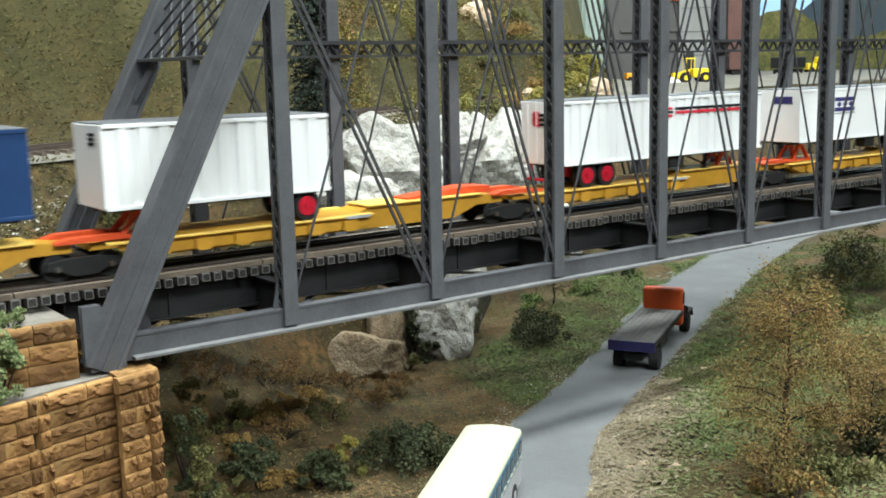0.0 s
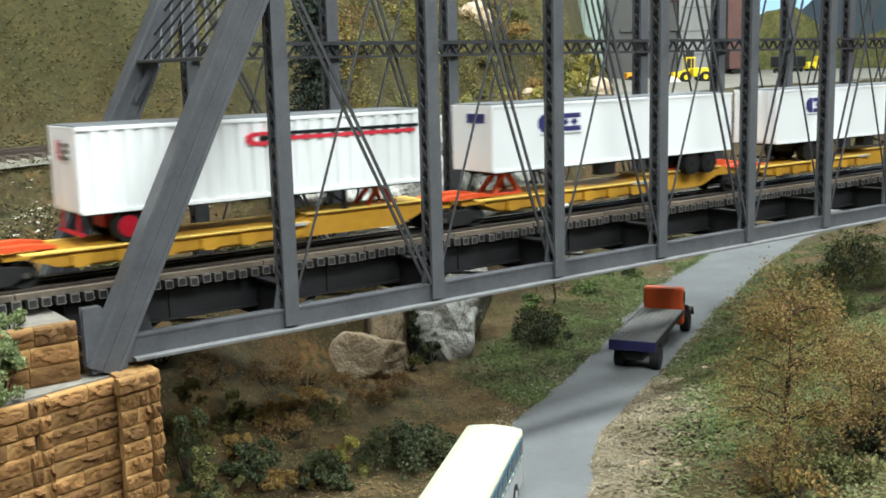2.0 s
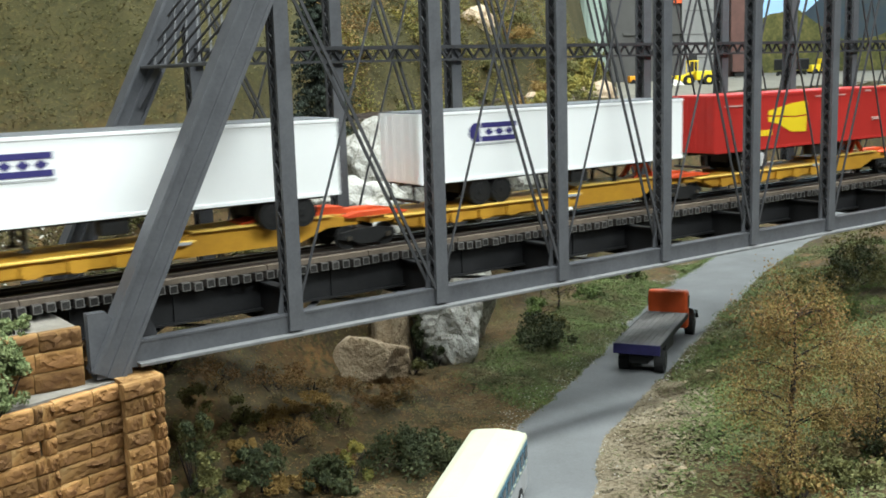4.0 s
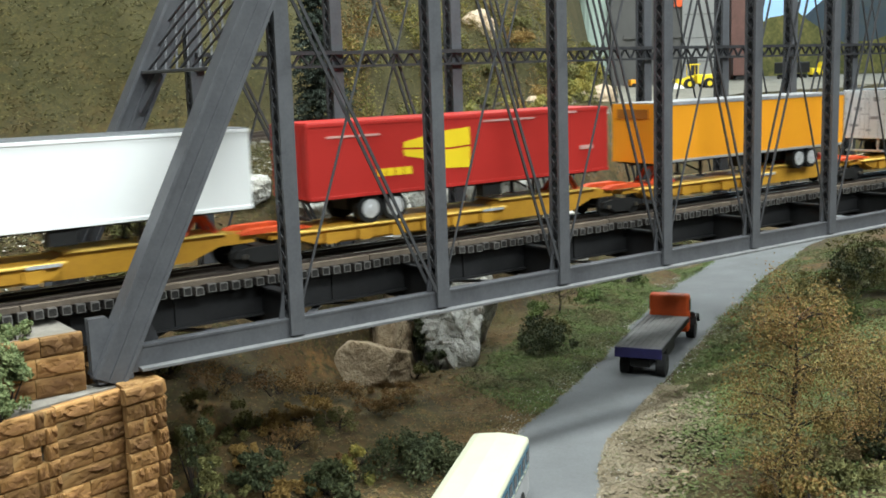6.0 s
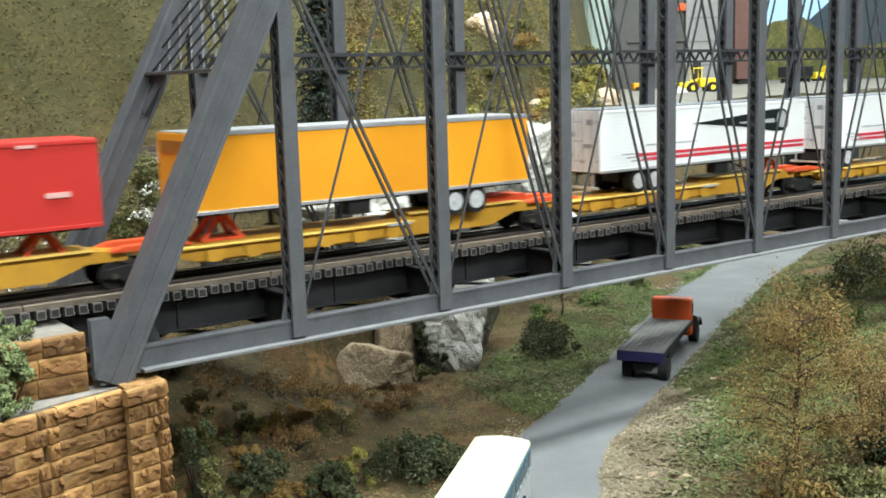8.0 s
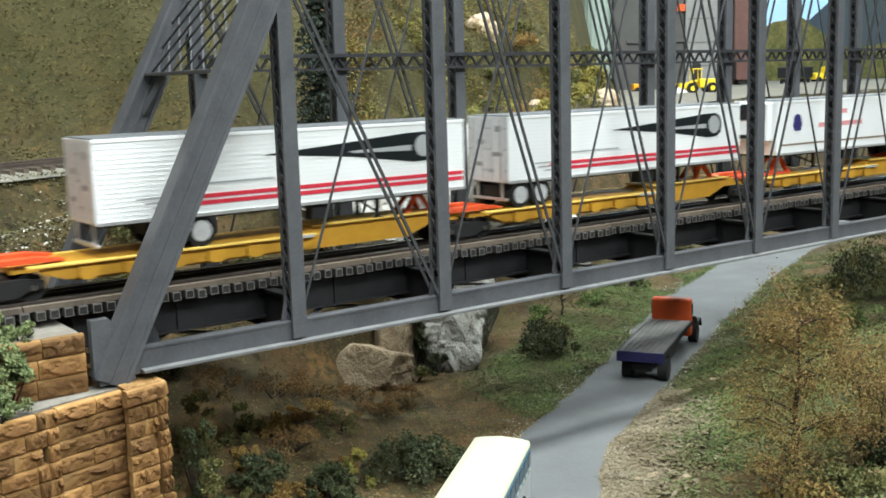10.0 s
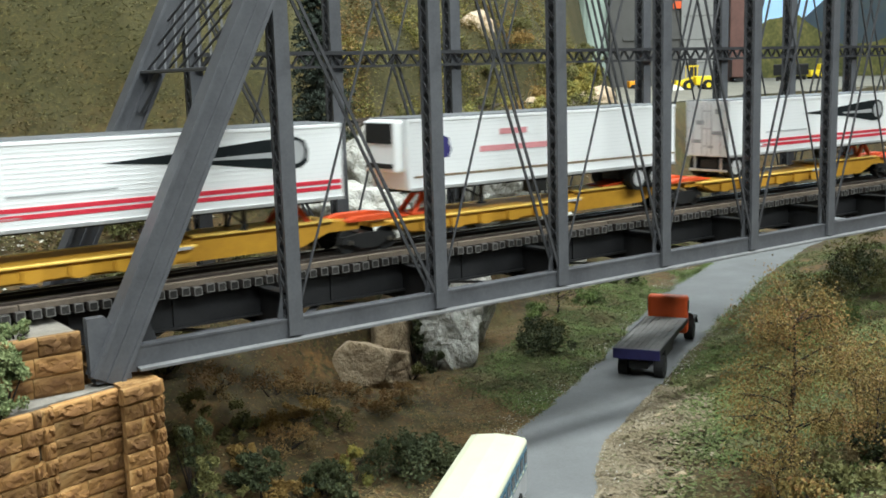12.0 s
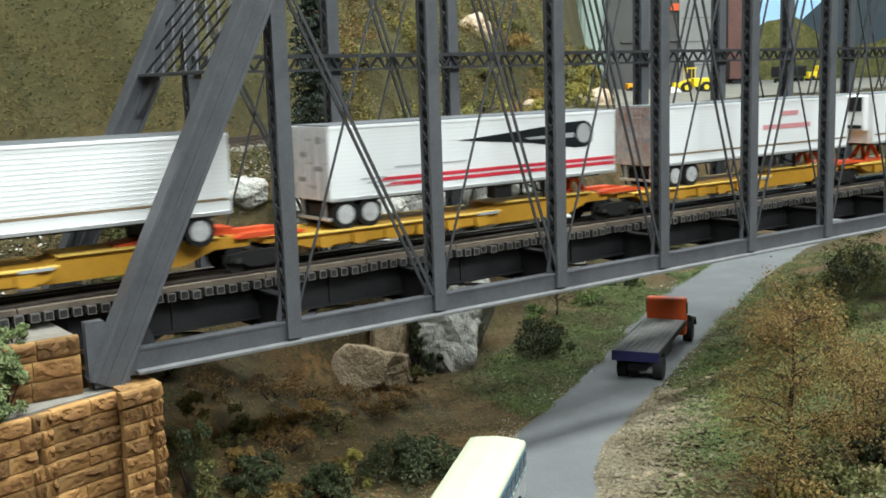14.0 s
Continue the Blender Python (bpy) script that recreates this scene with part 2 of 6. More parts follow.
# ---- ground ----
RIM = [(-700, 90), (0, 86), (70, 98), (180, 128), (236, 158), (285, 174), (360, 208), (530, 250), (700, 320), (1000, 420), (2600, 700)]
RIM_W = [(-700, 60), (60, 75), (140, 70), (220, 40), (330, 42), (420, 70), (700, 90), (2600, 120)]
TOP = [(-700, 26), (0, 24), (120, 32), (190, 48), (260, 53), (400, 53), (700, 56), (1200, 57), (2600, 60)]
ROAD_MID = [(-60, -215), (60, -112), (120, -62), (192, 4), (264, 43), (358, 95), (430, 138), (515, 181), (675, 254), (800, 292), (1000, 330)]
TRACK_Y = 37.5
# second track along the foot of the hill: its line and its height
LEDGE_LINE = [(-260, 82), (-120, 150), (-20, 198), (68, 236), (130, 262), (192, 286), (268, 314), (380, 358), (499, 410), (640, 462), (760, 505)]
LEDGE_Z = [(-260, 49), (68, 50), (192, 52.5), (300, 56), (499, 59.5), (760, 60)]


def road_y(x):
    return through_points(x, ROAD_MID)


def ground(x, y):
    rim = through_points(x, RIM) + 9 * fbm(x, 3.0, 1.0, 60, 3)
    top = through_points(x, TOP)
    low = -70.0
    side = y - road_y(x)
    if side < -26 and x > 60:
        low += 16 * smooth01((-side - 26) / 130) + 4 * fbm(x, y, 5, 45) * smooth01((-side - 26) / 25)
    if side > 24:
        low += 4 * smooth01((side - 24) / 60) + 3 * fbm(x, y, 5, 35) * smooth01((side - 24) / 20)
    if x < 130:
        low += 14 * smooth01((130 - x) / 80) * smooth01((y - 10) / 60)
    if x < 190:
        low += 34 * smooth01((175 - x) / 120) * smooth01((y - 22) / 85) + 5 * fbm(x, y, 8, 28) * smooth01((y - 15) / 30)
    k = smooth01((y - rim) / through_points(x, RIM_W))
    h = low + (top - low) * k
    if y > rim + 60:
        back = y - rim - 60
        ledge = 5 * smooth01(back / 250) + 23 * smooth01(back / 220) * smooth01((260 - x) / 200)
        h += ledge
        start = rim + 120 + 150 * smooth01((230 - x) / 200)
        if y > start:
            h += 0.85 * smooth01((205 - (x - 1.02 * y)) / 150) * min(y - start, 420) * (1 + 0.16 * fbm(x, y, 9, 120))
        h += 5 * fbm(x, y, 2, 60) * smooth01((y - start + 60) / 120) * smooth01((230 - (x - 1.02 * y)) / 150)
    h += 2.2 * fbm(x, y, 7, 22) * k * (1 - 0.6 * smooth01((x - 700) / 300))
    off = abs(y - through_points(x, LEDGE_LINE))
    if off < 40 and x < 760:
        flat = 1 - smooth01((off - 17) / 18)
        h += (through_points(x, LEDGE_Z) - h) * flat
    # fill behind the abutment and the far approach
    fill = 14.5 + 1.2 * fbm(x, y, 3, 18)
    near_wall = -4 + 0.258 * (x - 4)
    if x < -8 and y > near_wall + 7:
        g = -6.0 if y < near_wall + 12 else fill - 2 if y > 9 else -6.0 + 1.5 * fbm(x, y, 3, 10)
        h = max(h, g) if y > 60 else g
    if x > 650 and -40 < y - TRACK_Y < 60:
        h = max(h, 14.5 - max(0, abs(y - TRACK_Y) - 24) * 1.3)
    return h


def axis(points):
    out = []
    for a, b, step in points:
        out += list(np.arange(a, b, step))
    return out + [points[-1][1]]


def ground_sheet():
    xs = axis([(-2000, -400, 80), (-400, -120, 10), (-120, 560, 4.5), (560, 1000, 12), (1000, 2600, 50)])
    ys = axis([(-340, -130, 12), (-130, 330, 4.5), (330, 700, 9), (700, 1000, 25), (1000, 2100, 60)])
    vs = [(x * S, y * S, ground(x, y) * S) for y in ys for x in xs]
    n = len(xs)
    fs = [(j * n + i, j * n + i + 1, (j + 1) * n + i + 1, (j + 1) * n + i) for j in range(len(ys) - 1) for i in range(n - 1)]
    me = bpy.data.meshes.new("mesh")
    me.from_pydata(vs, [], fs)
    me.shade_smooth()
    me.materials.append(GROUND)
    return tagged(new("ground", me), "brown and green scenery ground of flock, sand and leaf litter", "ground", kind="structure")


def ground_material():
    m = mat("scenic_ground", (0.034, 0.024, 0.011), (0.085, 0.048, 0.020), 55, 0.95, 0.8, c=(0.052, 0.035, 0.015), fine=1.6, spread=0.45)
    t = m.node_tree
    bsdf = t.nodes["Principled BSDF"]
    old = bsdf.inputs["Base Color"].links[0].from_socket
    co = t.nodes["Texture Coordinate"]

    def patches(size, lo, hi, colour, prev):
        n = t.nodes.new("ShaderNodeTexNoise")
        n.inputs["Scale"].default_value = 1000 / size
        n.inputs["Detail"].default_value = 6
        n.inputs["Roughness"].default_value = 0.7
        t.links.new(co.outputs["Object"], n.inputs["Vector"])
        r = t.nodes.new("ShaderNodeMapRange")
        r.inputs[1].default_value, r.inputs[2].default_value = lo, hi
        t.links.new(n.outputs["Fac"], r.inputs[0])
        x = t.nodes.new("ShaderNodeMix")
        x.data_type = "RGBA"
        x.inputs[7].default_value = (*colour, 1)
        t.links.new(r.outputs[0], x.inputs[0])
        t.links.new(prev, x.inputs[6])
        return x.outputs[2]

    sep = t.nodes.new("ShaderNodeSeparateXYZ")
    t.links.new(co.outputs["Object"], sep.inputs[0])
    up = t.nodes.new("ShaderNodeMapRange")
    up.inputs[1].default_value, up.inputs[2].default_value = 0.02, 0.09
    t.links.new(sep.outputs[2], up.inputs[0])
    s = patches(70, 0.50, 0.66, (0.050, 0.050, 0.016), old)
    s = patches(52, 0.50, 0.64, (0.092, 0.050, 0.019), s)
    s = patches(38, 0.54, 0.68, (0.022, 0.016, 0.009), s)
    s = patches(29, 0.58, 0.72, (0.185, 0.092, 0.030), s)
    s = patches(17, 0.58, 0.74, (0.085, 0.070, 0.050), s)
    olive = t.nodes.new("ShaderNodeMix")
    olive.data_type = "RGBA"
    olive.inputs[7].default_value = (0.037, 0.036, 0.010, 1)
    fac = t.nodes.new("ShaderNodeMath")
    fac.operation = "MULTIPLY"
    fac.inputs[1].default_value = 0.72
    t.links.new(up.outputs[0], fac.inputs[0])
    t.links.new(fac.outputs[0], olive.inputs[0])
    t.links.new(s, olive.inputs[6])
    s = olive.outputs[2]
    s = patches(9, 0.62, 0.78, (0.12, 0.095, 0.05), s)
    s = patches(4.2, 0.50, 0.64, (0.026, 0.025, 0.009), s)
    s = patches(2.8, 0.54, 0.66, (0.085, 0.070, 0.022), s)
    t.links.new(s, bsdf.inputs["Base Color"])
    return m


GROUND = ground_material()
ground_sheet()


def road_strip():
    bm = bmesh.new()
    rows = []
    pts = [Vector((x, y, 0)) for x, y in ROAD_MID]
    dense = []
    for a, b in zip(pts, pts[1:]):
        k = max(2, int((b - a).length / 8))
        dense += [a.lerp(b, i / k) for i in range(k)]
    for _ in range(6):
        dense = [dense[0]] + [(dense[i - 1] + dense[i] * 2 + dense[i + 1]) / 4 for i in range(1, len(dense) - 1)] + [dense[-1]]
    for i, p in enumerate(dense):
        d = (dense[min(i + 1, len(dense) - 1)] - dense[max(i - 1, 0)]).normalized()
        s = Vector((-d.y, d.x, 0))
        row = []
        for k in range(-8, 9):
            w = 24.5 + 8 * smooth01((p.x - 300) / 200) + 3 * fbm(p.x, 6.0 if k > 0 else -6.0, 4, 30) + 1.6 * fbm(p.x, 6.0 if k > 0 else -6.0, 9, 5)
            q = p + s * (w * k / 8)
            row.append(bm.verts.new((q.x, q.y, -68.4 - 2.6 * (abs(k) / 8) ** 4 + 0.15 * fbm(q.x, q.y, 1, 9))))
        rows.append(row)
    for r, q in zip(rows, rows[1:]):
        for k in range(16):
            bm.faces.new((r[k], r[k + 1], q[k + 1], q[k]))
    return single("road", bm, ROAD, "grey gravel road, dusty, winding under the bridge", "road", "structure", True)


road_strip()

# ---- truss bridge ----
PANEL, PANELS, TOPZ, FAR = 64.0, 10, 131.0, 71.0
HIGH = [0, 131.0, 188.0] + [200.0] * 5 + [188.0, 131.0, 0]
bridge = thing("truss_bridge", (0, 0, 0), "dark grey steel through truss railway bridge on stone abutments", "bridge")


# outer channel of a post: a web with two short flanges
C_OUT = [(0, 0), (5.5, 0), (5.5, 1.4), (4.8, 1.4), (4.8, 0.8), (0.7, 0.8), (0.7, 1.4), (0, 1.4)]


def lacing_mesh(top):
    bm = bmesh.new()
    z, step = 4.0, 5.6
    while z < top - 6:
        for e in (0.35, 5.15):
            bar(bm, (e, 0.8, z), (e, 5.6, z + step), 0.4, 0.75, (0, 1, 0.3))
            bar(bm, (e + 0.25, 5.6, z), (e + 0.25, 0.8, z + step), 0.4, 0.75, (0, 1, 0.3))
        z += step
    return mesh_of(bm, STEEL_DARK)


LACINGS = {h: lacing_mesh(h) for h in (131.0, 188.0, 200.0)}
bm = bmesh.new()
extrude(bm, (0, 0, 1), (0, 0, TOPZ), (1, 0, 0), C_OUT)
POSTS = {TOPZ: mesh_of(bm, STEEL)}
for h in (188.0, 200.0):
    bm = bmesh.new()
    extrude(bm, (0, 0, 1), (0, 0, h), (1, 0, 0), C_OUT)
    POSTS[h] = mesh_of(bm, STEEL)
INNERS = {}
for h in POSTS:
    bm = bmesh.new()
    extrude(bm, (0, 6.4, 1), (0, 6.4, h), (1, 0, 0), [(u, -v) for u, v in C_OUT])
    INNERS[h] = mesh_of(bm, STEEL)
for y in (0, FAR):
    for i in range(1, PANELS):
        p = piece("post", POSTS[HIGH[i]], bridge, (i * PANEL, y, 0))
        piece("inner_channel", INNERS[HIGH[i]], p, (0, 0, 0))
        piece("lacing", LACINGS[HIGH[i]], p, (0, 0, 0), label="criss-cross lacing bars, darkened for the shade inside the post")["kind"] = "stuff"
    # lower chord: a channel with a wide lower flange
    bm = bmesh.new()
    extrude(bm, (4, y, 0), (PANELS * PANEL - 4, y, 0), (0, 0, 1), [(0.1, 1.7), (0.1, 5.4), (6.2, 5.4), (6.2, 6.0), (7.0, 6.0), (7.0, 1.3), (6.2, 1.3), (6.2, 1.7)])
    chord = part("bottom_chord", bm, STEEL, bridge)
    # flange colour holds both dust and the overhead light on its lip
    bm = bmesh.new()
    box(bm, 9, PANELS * PANEL - 9, y - 1.9, y + 7.4, -0.9, 0.09, 0.12)
    part("chord_flange", bm, DUSTY_LIT_STEEL, chord, "pale lower flange, coloured for dust and the light from above")
    bm = bmesh.new()
    prof = [(-4, 0), (-4, 1), (3, 1), (3, 5), (-4, 5), (-4, 6), (4, 6.6), (4, -0.6)]
    for i in range(1, PANELS - 1):
        extrude(bm, (i * PANEL + 2.7, y, HIGH[i]), ((i + 1) * PANEL + 2.7, y, HIGH[i + 1]), (0, 0, 1), prof)
    bmesh.ops.remove_doubles(bm, verts=bm.verts, dist=0.01)
    part("top_chord", bm, STEEL, bridge)
    # inclined end posts
    for x0, x1 in ((0.0, PANEL + 3.7), (PANELS * PANEL, (PANELS - 1) * PANEL + 2)):
        bm = bmesh.new()
        a, b = Vector((x0, 0, -0.5)), Vector((x1, 0, TOPZ + 2))
        d = (b - a).normalized()
        a -= d * 2.6
        n = Vector((-d.z, 0, d.x)) * (1 if x0 < 100 else -1)
        e = 5.3
        extrude(bm, a + Vector((0, y, 0)), b + Vector((0, y, 0)), n, [(-e, -0.7), (-e + 1.3, -0.7), (-e + 1.3, 0.1), (-0.4, 0.1), (-0.4, -0.45), (0.5, -0.45), (0.5, 0.1), (e - 1.3, 0.1), (e - 1.3, -0.7), (e, -0.7), (e, 7.0), (e - 1.3, 7.0), (e - 1.3, 6.2), (-e + 1.3, 6.2), (-e + 1.3, 7.0), (-e, 7.0)])
        part("end_post", bm, STEEL, bridge)
    # shoe plates at the bearing
    for x in (-7.0, PANELS * PANEL - 10):
        bm = bmesh.new()
        prism(bm, [(x + 1.2, -1.5), (x + 17, -1.5), (x + 15, 9), (x + 7, 18), (x + 1.2, 18)], y + 1.8, y + 2.8)
        prism(bm, [(x + 1.2, -1.5), (x + 17, -1.5), (x + 15, 9), (x + 7, 18), (x + 1.2, 18)], y + 4.0, y + 5.0)
        box(bm, x + 2.5, x + 14, y + 1.0, y + 6.5, -3.2, -1.4)
        part("bearing_shoe", bm, STEEL, bridge)
        # rounded gusset plate where end post and chord meet
        k = 1 if x < 100 else -1
        xc = 0.0 if x < 100 else PANELS * PANEL
        bm = bmesh.new()
        prism(bm, [(xc + k * u, w) for u, w in ((2, 0.2), (18, 0.2), (18, 5), (17.2, 9.5), (15.5, 13), (13, 15.5), (9, 16.5), (6, 15))][::k], y + 5.2, y + 6.1)
        part("corner_gusset", bm, STEEL_DARK, bridge)
    # eyebar diagonals in pairs, counters single
    for i in range(1, PANELS - 1):
        fall = i < PANELS / 2
        xa, xb = (i, i + 1) if fall else (i + 1, i)
        for k in (0.8, 5.2):
            bm = bmesh.new()
            bar(bm, (xa * PANEL + 3, y + k, HIGH[xa]), (xb * PANEL + 3, y + k, 1.2), 0.6, 1.15, (1, 0, 0))
            part("diagonal", bm, ROD, bridge)
        bm = bmesh.new()
        rod(bm, (xb * PANEL + 3, y + 2.8, HIGH[xb]), (xa * PANEL + 3, y + 2.8, 2.5), 0.5)
        part("counter_rod", bm, ROD, bridge)
    for i in range(0, PANELS + 1):
        if 0 < i < PANELS:
            bm = bmesh.new()
            rod(bm, (i * PANEL + 2.8, y + 0.3, 2.6), (i * PANEL + 2.8, y + 6.6, 2.6), 1.3, 10)
            part("pin", bm, STEEL, bridge)
# long lattice strut of the far truss at mid height
bm = bmesh.new()
z0, z1 = 95.2, 100.6
for za in (z0, z1):
    box(bm, 66, (PANELS - 1) * PANEL, FAR - 2.4, FAR + 0.0, za - 0.7, za + (0.9 if za > 98 else 0.3))
x = 68.0
while x < (PANELS - 1) * PANEL - 6:
    bar(bm, (x, FAR - 1.2, z0), (x + 4, FAR - 1.2, z1), 0.9, 0.9, (0, 1, 0))
    bar(bm, (x + 8, FAR - 1.2, z0), (x + 4, FAR - 1.2, z1), 0.9, 0.9, (0, 1, 0))
    x += 8
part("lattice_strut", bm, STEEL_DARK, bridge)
# portal: strut and crossed lattice between the end posts
bm = bmesh.new()
box(bm, 43.6, 51.6, 5, FAR + 1, 93.9, 95.1, 0.2)
part("portal_strut", bm, STEEL, bridge)
bm = bmesh.new()
for k in range(-4, 7):
    ya = 5 + k * 10.2
    for sgn in (1, -1):
        p, q = [], []
        y0, y1 = (ya, ya + 36) if sgn > 0 else (ya + 36, ya)
        for f in (0.0, 1.0):
            p.append((y0 + (y1 - y0) * f, 95 + 32 * f))
        lo, hi = 6.0, FAR
        t0, t1 = 0.0, 1.0
        for (yy, s) in ((lo, 1), (hi, -1)):
            d = y1 - y0
            tt = (yy - y0) / d
            if s * d > 0:
                t0 = max(t0, tt)
            else:
                t1 = min(t1, tt)
        if t1 - t0 > 0.05:
            a = (y0 + (y1 - y0) * t0, 95 + 32 * t0)
            b = (y0 + (y1 - y0) * t1, 95 + 32 * t1)
            fx = lambda z: 0.511 * (z + 0.5) - 1.5
            bar(bm, (fx(a[1]) + (0.5 if sgn > 0 else -0.5), a[0], a[1]), (fx(b[1]) + (0.5 if sgn > 0 else -0.5), b[0], b[1]), 0.5, 0.8, (1, 0, 0))
part("portal_lattice", bm, ROD, bridge)
for y, s in ((6.0, 1), (FAR, -1)):
    bm = bmesh.new()
    bar(bm, (47, y + s * 11, 93.8), (42.5, y, 80), 3.5, 1.2, (1, 0, 0))
    part("portal_knee", bm, STEEL, bridge)
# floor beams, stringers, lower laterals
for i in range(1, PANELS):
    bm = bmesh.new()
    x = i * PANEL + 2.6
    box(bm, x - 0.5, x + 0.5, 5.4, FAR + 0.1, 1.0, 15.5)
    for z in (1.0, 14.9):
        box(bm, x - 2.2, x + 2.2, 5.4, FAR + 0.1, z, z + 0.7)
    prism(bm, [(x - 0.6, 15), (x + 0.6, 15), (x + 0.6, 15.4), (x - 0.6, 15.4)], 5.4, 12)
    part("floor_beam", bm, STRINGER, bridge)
    bm = bmesh.new()
    prism(bm, [(x - 5.2, 6.8), (x - 2.9, 17.5), (x - 2.9, 6.8)], 3.6, 4.4)
    part("gusset", bm, STEEL, bridge)
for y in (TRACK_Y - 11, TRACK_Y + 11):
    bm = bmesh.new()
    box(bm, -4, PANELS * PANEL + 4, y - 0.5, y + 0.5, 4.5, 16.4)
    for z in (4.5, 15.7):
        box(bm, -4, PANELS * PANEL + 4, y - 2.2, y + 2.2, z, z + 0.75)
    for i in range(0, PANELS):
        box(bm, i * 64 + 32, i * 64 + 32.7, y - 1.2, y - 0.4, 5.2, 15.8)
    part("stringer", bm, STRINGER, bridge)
for i in range(PANELS):
    for k in (0, 1):
        bm = bmesh.new()
        ya, yb = (4, FAR + 1) if k else (FAR + 1, 4)
        bar(bm, (i * PANEL + 4, ya, 1.8 + k * 0.9), (i * PANEL + PANEL + 1, yb, 1.8 + k * 0.9), 2.6, 0.7)
        part("lower_lateral", bm, STEEL, bridge)
# timber deck
bm = bmesh.new()
box(bm, -1.55, 1.55, -17.0, 17.0, -1.5, 1.5, 0.25)
TIE_ME = mesh_of(bm, TIE)
bm = bmesh.new()
box(bm, -1.25, 1.25, -17.16, -16.98, -1.2, 1.2)
TIE_END_ME = mesh_of(bm, TIE_END)
# thin pale frame round the tie end: edge highlights as colour
bm = bmesh.new()
for x0, x1, z0, z1 in ((-1.5, 1.5, 1.16, 1.47), (-1.5, 1.5, -1.47, -1.24), (-1.5, -1.2, -1.24, 1.16), (1.22, 1.5, -1.24, 1.16)):
    box(bm, x0, x1, -17.2, -16.97, z0, z1)
TIE_EDGE_ME = mesh_of(bm, TIE_EDGE)
x = -34.0
while x < PANELS * PANEL + 30:
    t = piece("tie", TIE_ME, bridge, (x + RND.uniform(-0.25, 0.25), TRACK_Y + RND.uniform(-0.6, 0.6), 18.0 + RND.uniform(-0.15, 0.15)), (RND.uniform(-0.6, 0.6), 0, RND.uniform(-0.8, 0.8)))
    piece("tie_end", TIE_END_ME, t, (0, 0, 0), label="dark end grain")
    piece("tie_edge", TIE_EDGE_ME, t, (0, 0, 0), label="pale painted highlights round the edges of the end")
    x += 4.62
for y in (TRACK_Y - 13.6, TRACK_Y + 13.6):
    for k in range(-1, 16):
        bm = bmesh.new()
        box(bm, k * 44 - 20, k * 44 + 23.6, y - 1.3, y + 1.3, 19.3, 21.3, 0.2)
        part("guard_timber", bm, TIMBER, bridge)

# ---- track ----
track = thing("track", (0, TRACK_Y, 19.4), "two weathered steel rails spiked to dark ties", "railway track")
for y in (-8.6, 8.6, -4.6, 4.6):
    bm = bmesh.new()
    h = 2.3 if abs(y) > 6 else 1.9
    yy = TRACK_Y + y
    for y0, y1, z0, z1 in ((-1.1, 1.1, 0, 0.4), (-0.28, 0.28, 0.4, h - 0.6), (-0.55, 0.55, h - 0.6, h)):
        box(bm, -1900, 2500, yy + y0, yy + y1, 19.5 + z0, 19.5 + z1)
    r = part("rail" if abs(y) > 6 else "guard_rail", bm, RAIL, track)
    if abs(y) > 6:
        bm = bmesh.new()
        box(bm, -1900, 2500, yy - 0.4, yy + 0.4, 19.5 + h, 19.53 + h)
        part("rail_head", bm, RAILTOP, r, "polished running surface")
for x0, x1 in ((-1900, -36.5), (PANELS * PANEL + 30, 2500)):
    bm = bmesh.new()
    prism(bm, [(x0, 13.0), (x1, 13.0), (x1, 19.3), (x0, 19.3)], TRACK_Y - 19, TRACK_Y + 19)
    part("ballast", bm, LEDGE, track, "grey ballast bed")

# ---- the train ----
# places along the train are measured from the rear of one trailer, which moves by TRAIN_X
TRAIN_X = [(0, 1156.5), (0.5, 1107), (1, 1055), (1.5, 1000.5), (2, 941), (2.5, 883), (3.75, 737), (5, 591.3), (6.5, 414.1), (7.5, 295.5), (9.25, 91.7), (11, -112), (12.5, -286.5), (14, -462.5)]
MOVING = []
HALF = 14.0
FLOOR, ROOFZ, DECKZ = 44.6, 73.6, 33.6
PLATFORM = 187.0


def wheel(bm, x, y, z, r, w, side):
    rod(bm, (x, y, z), (x, y + side * w, z), r, 20)


def bogie(bm, x):
    """A railway bogie: side frames, four wheels, axles."""
    for y in (-9.6, 9.6):
        prism(bm, [(x - 13, 26.2), (x - 12, 28.6), (x - 5, 29.6), (x + 5, 29.6), (x + 12, 28.6), (x + 13, 26.2), (x + 7, 25.2), (x + 4, 23.6), (x - 4, 23.6), (x - 7, 25.2)], TRACK_Y + y - 1.0, TRACK_Y + y + 1.0)
    box(bm, x - 3, x + 3, TRACK_Y - 9, TRACK_Y + 9, 25.5, 29.5)


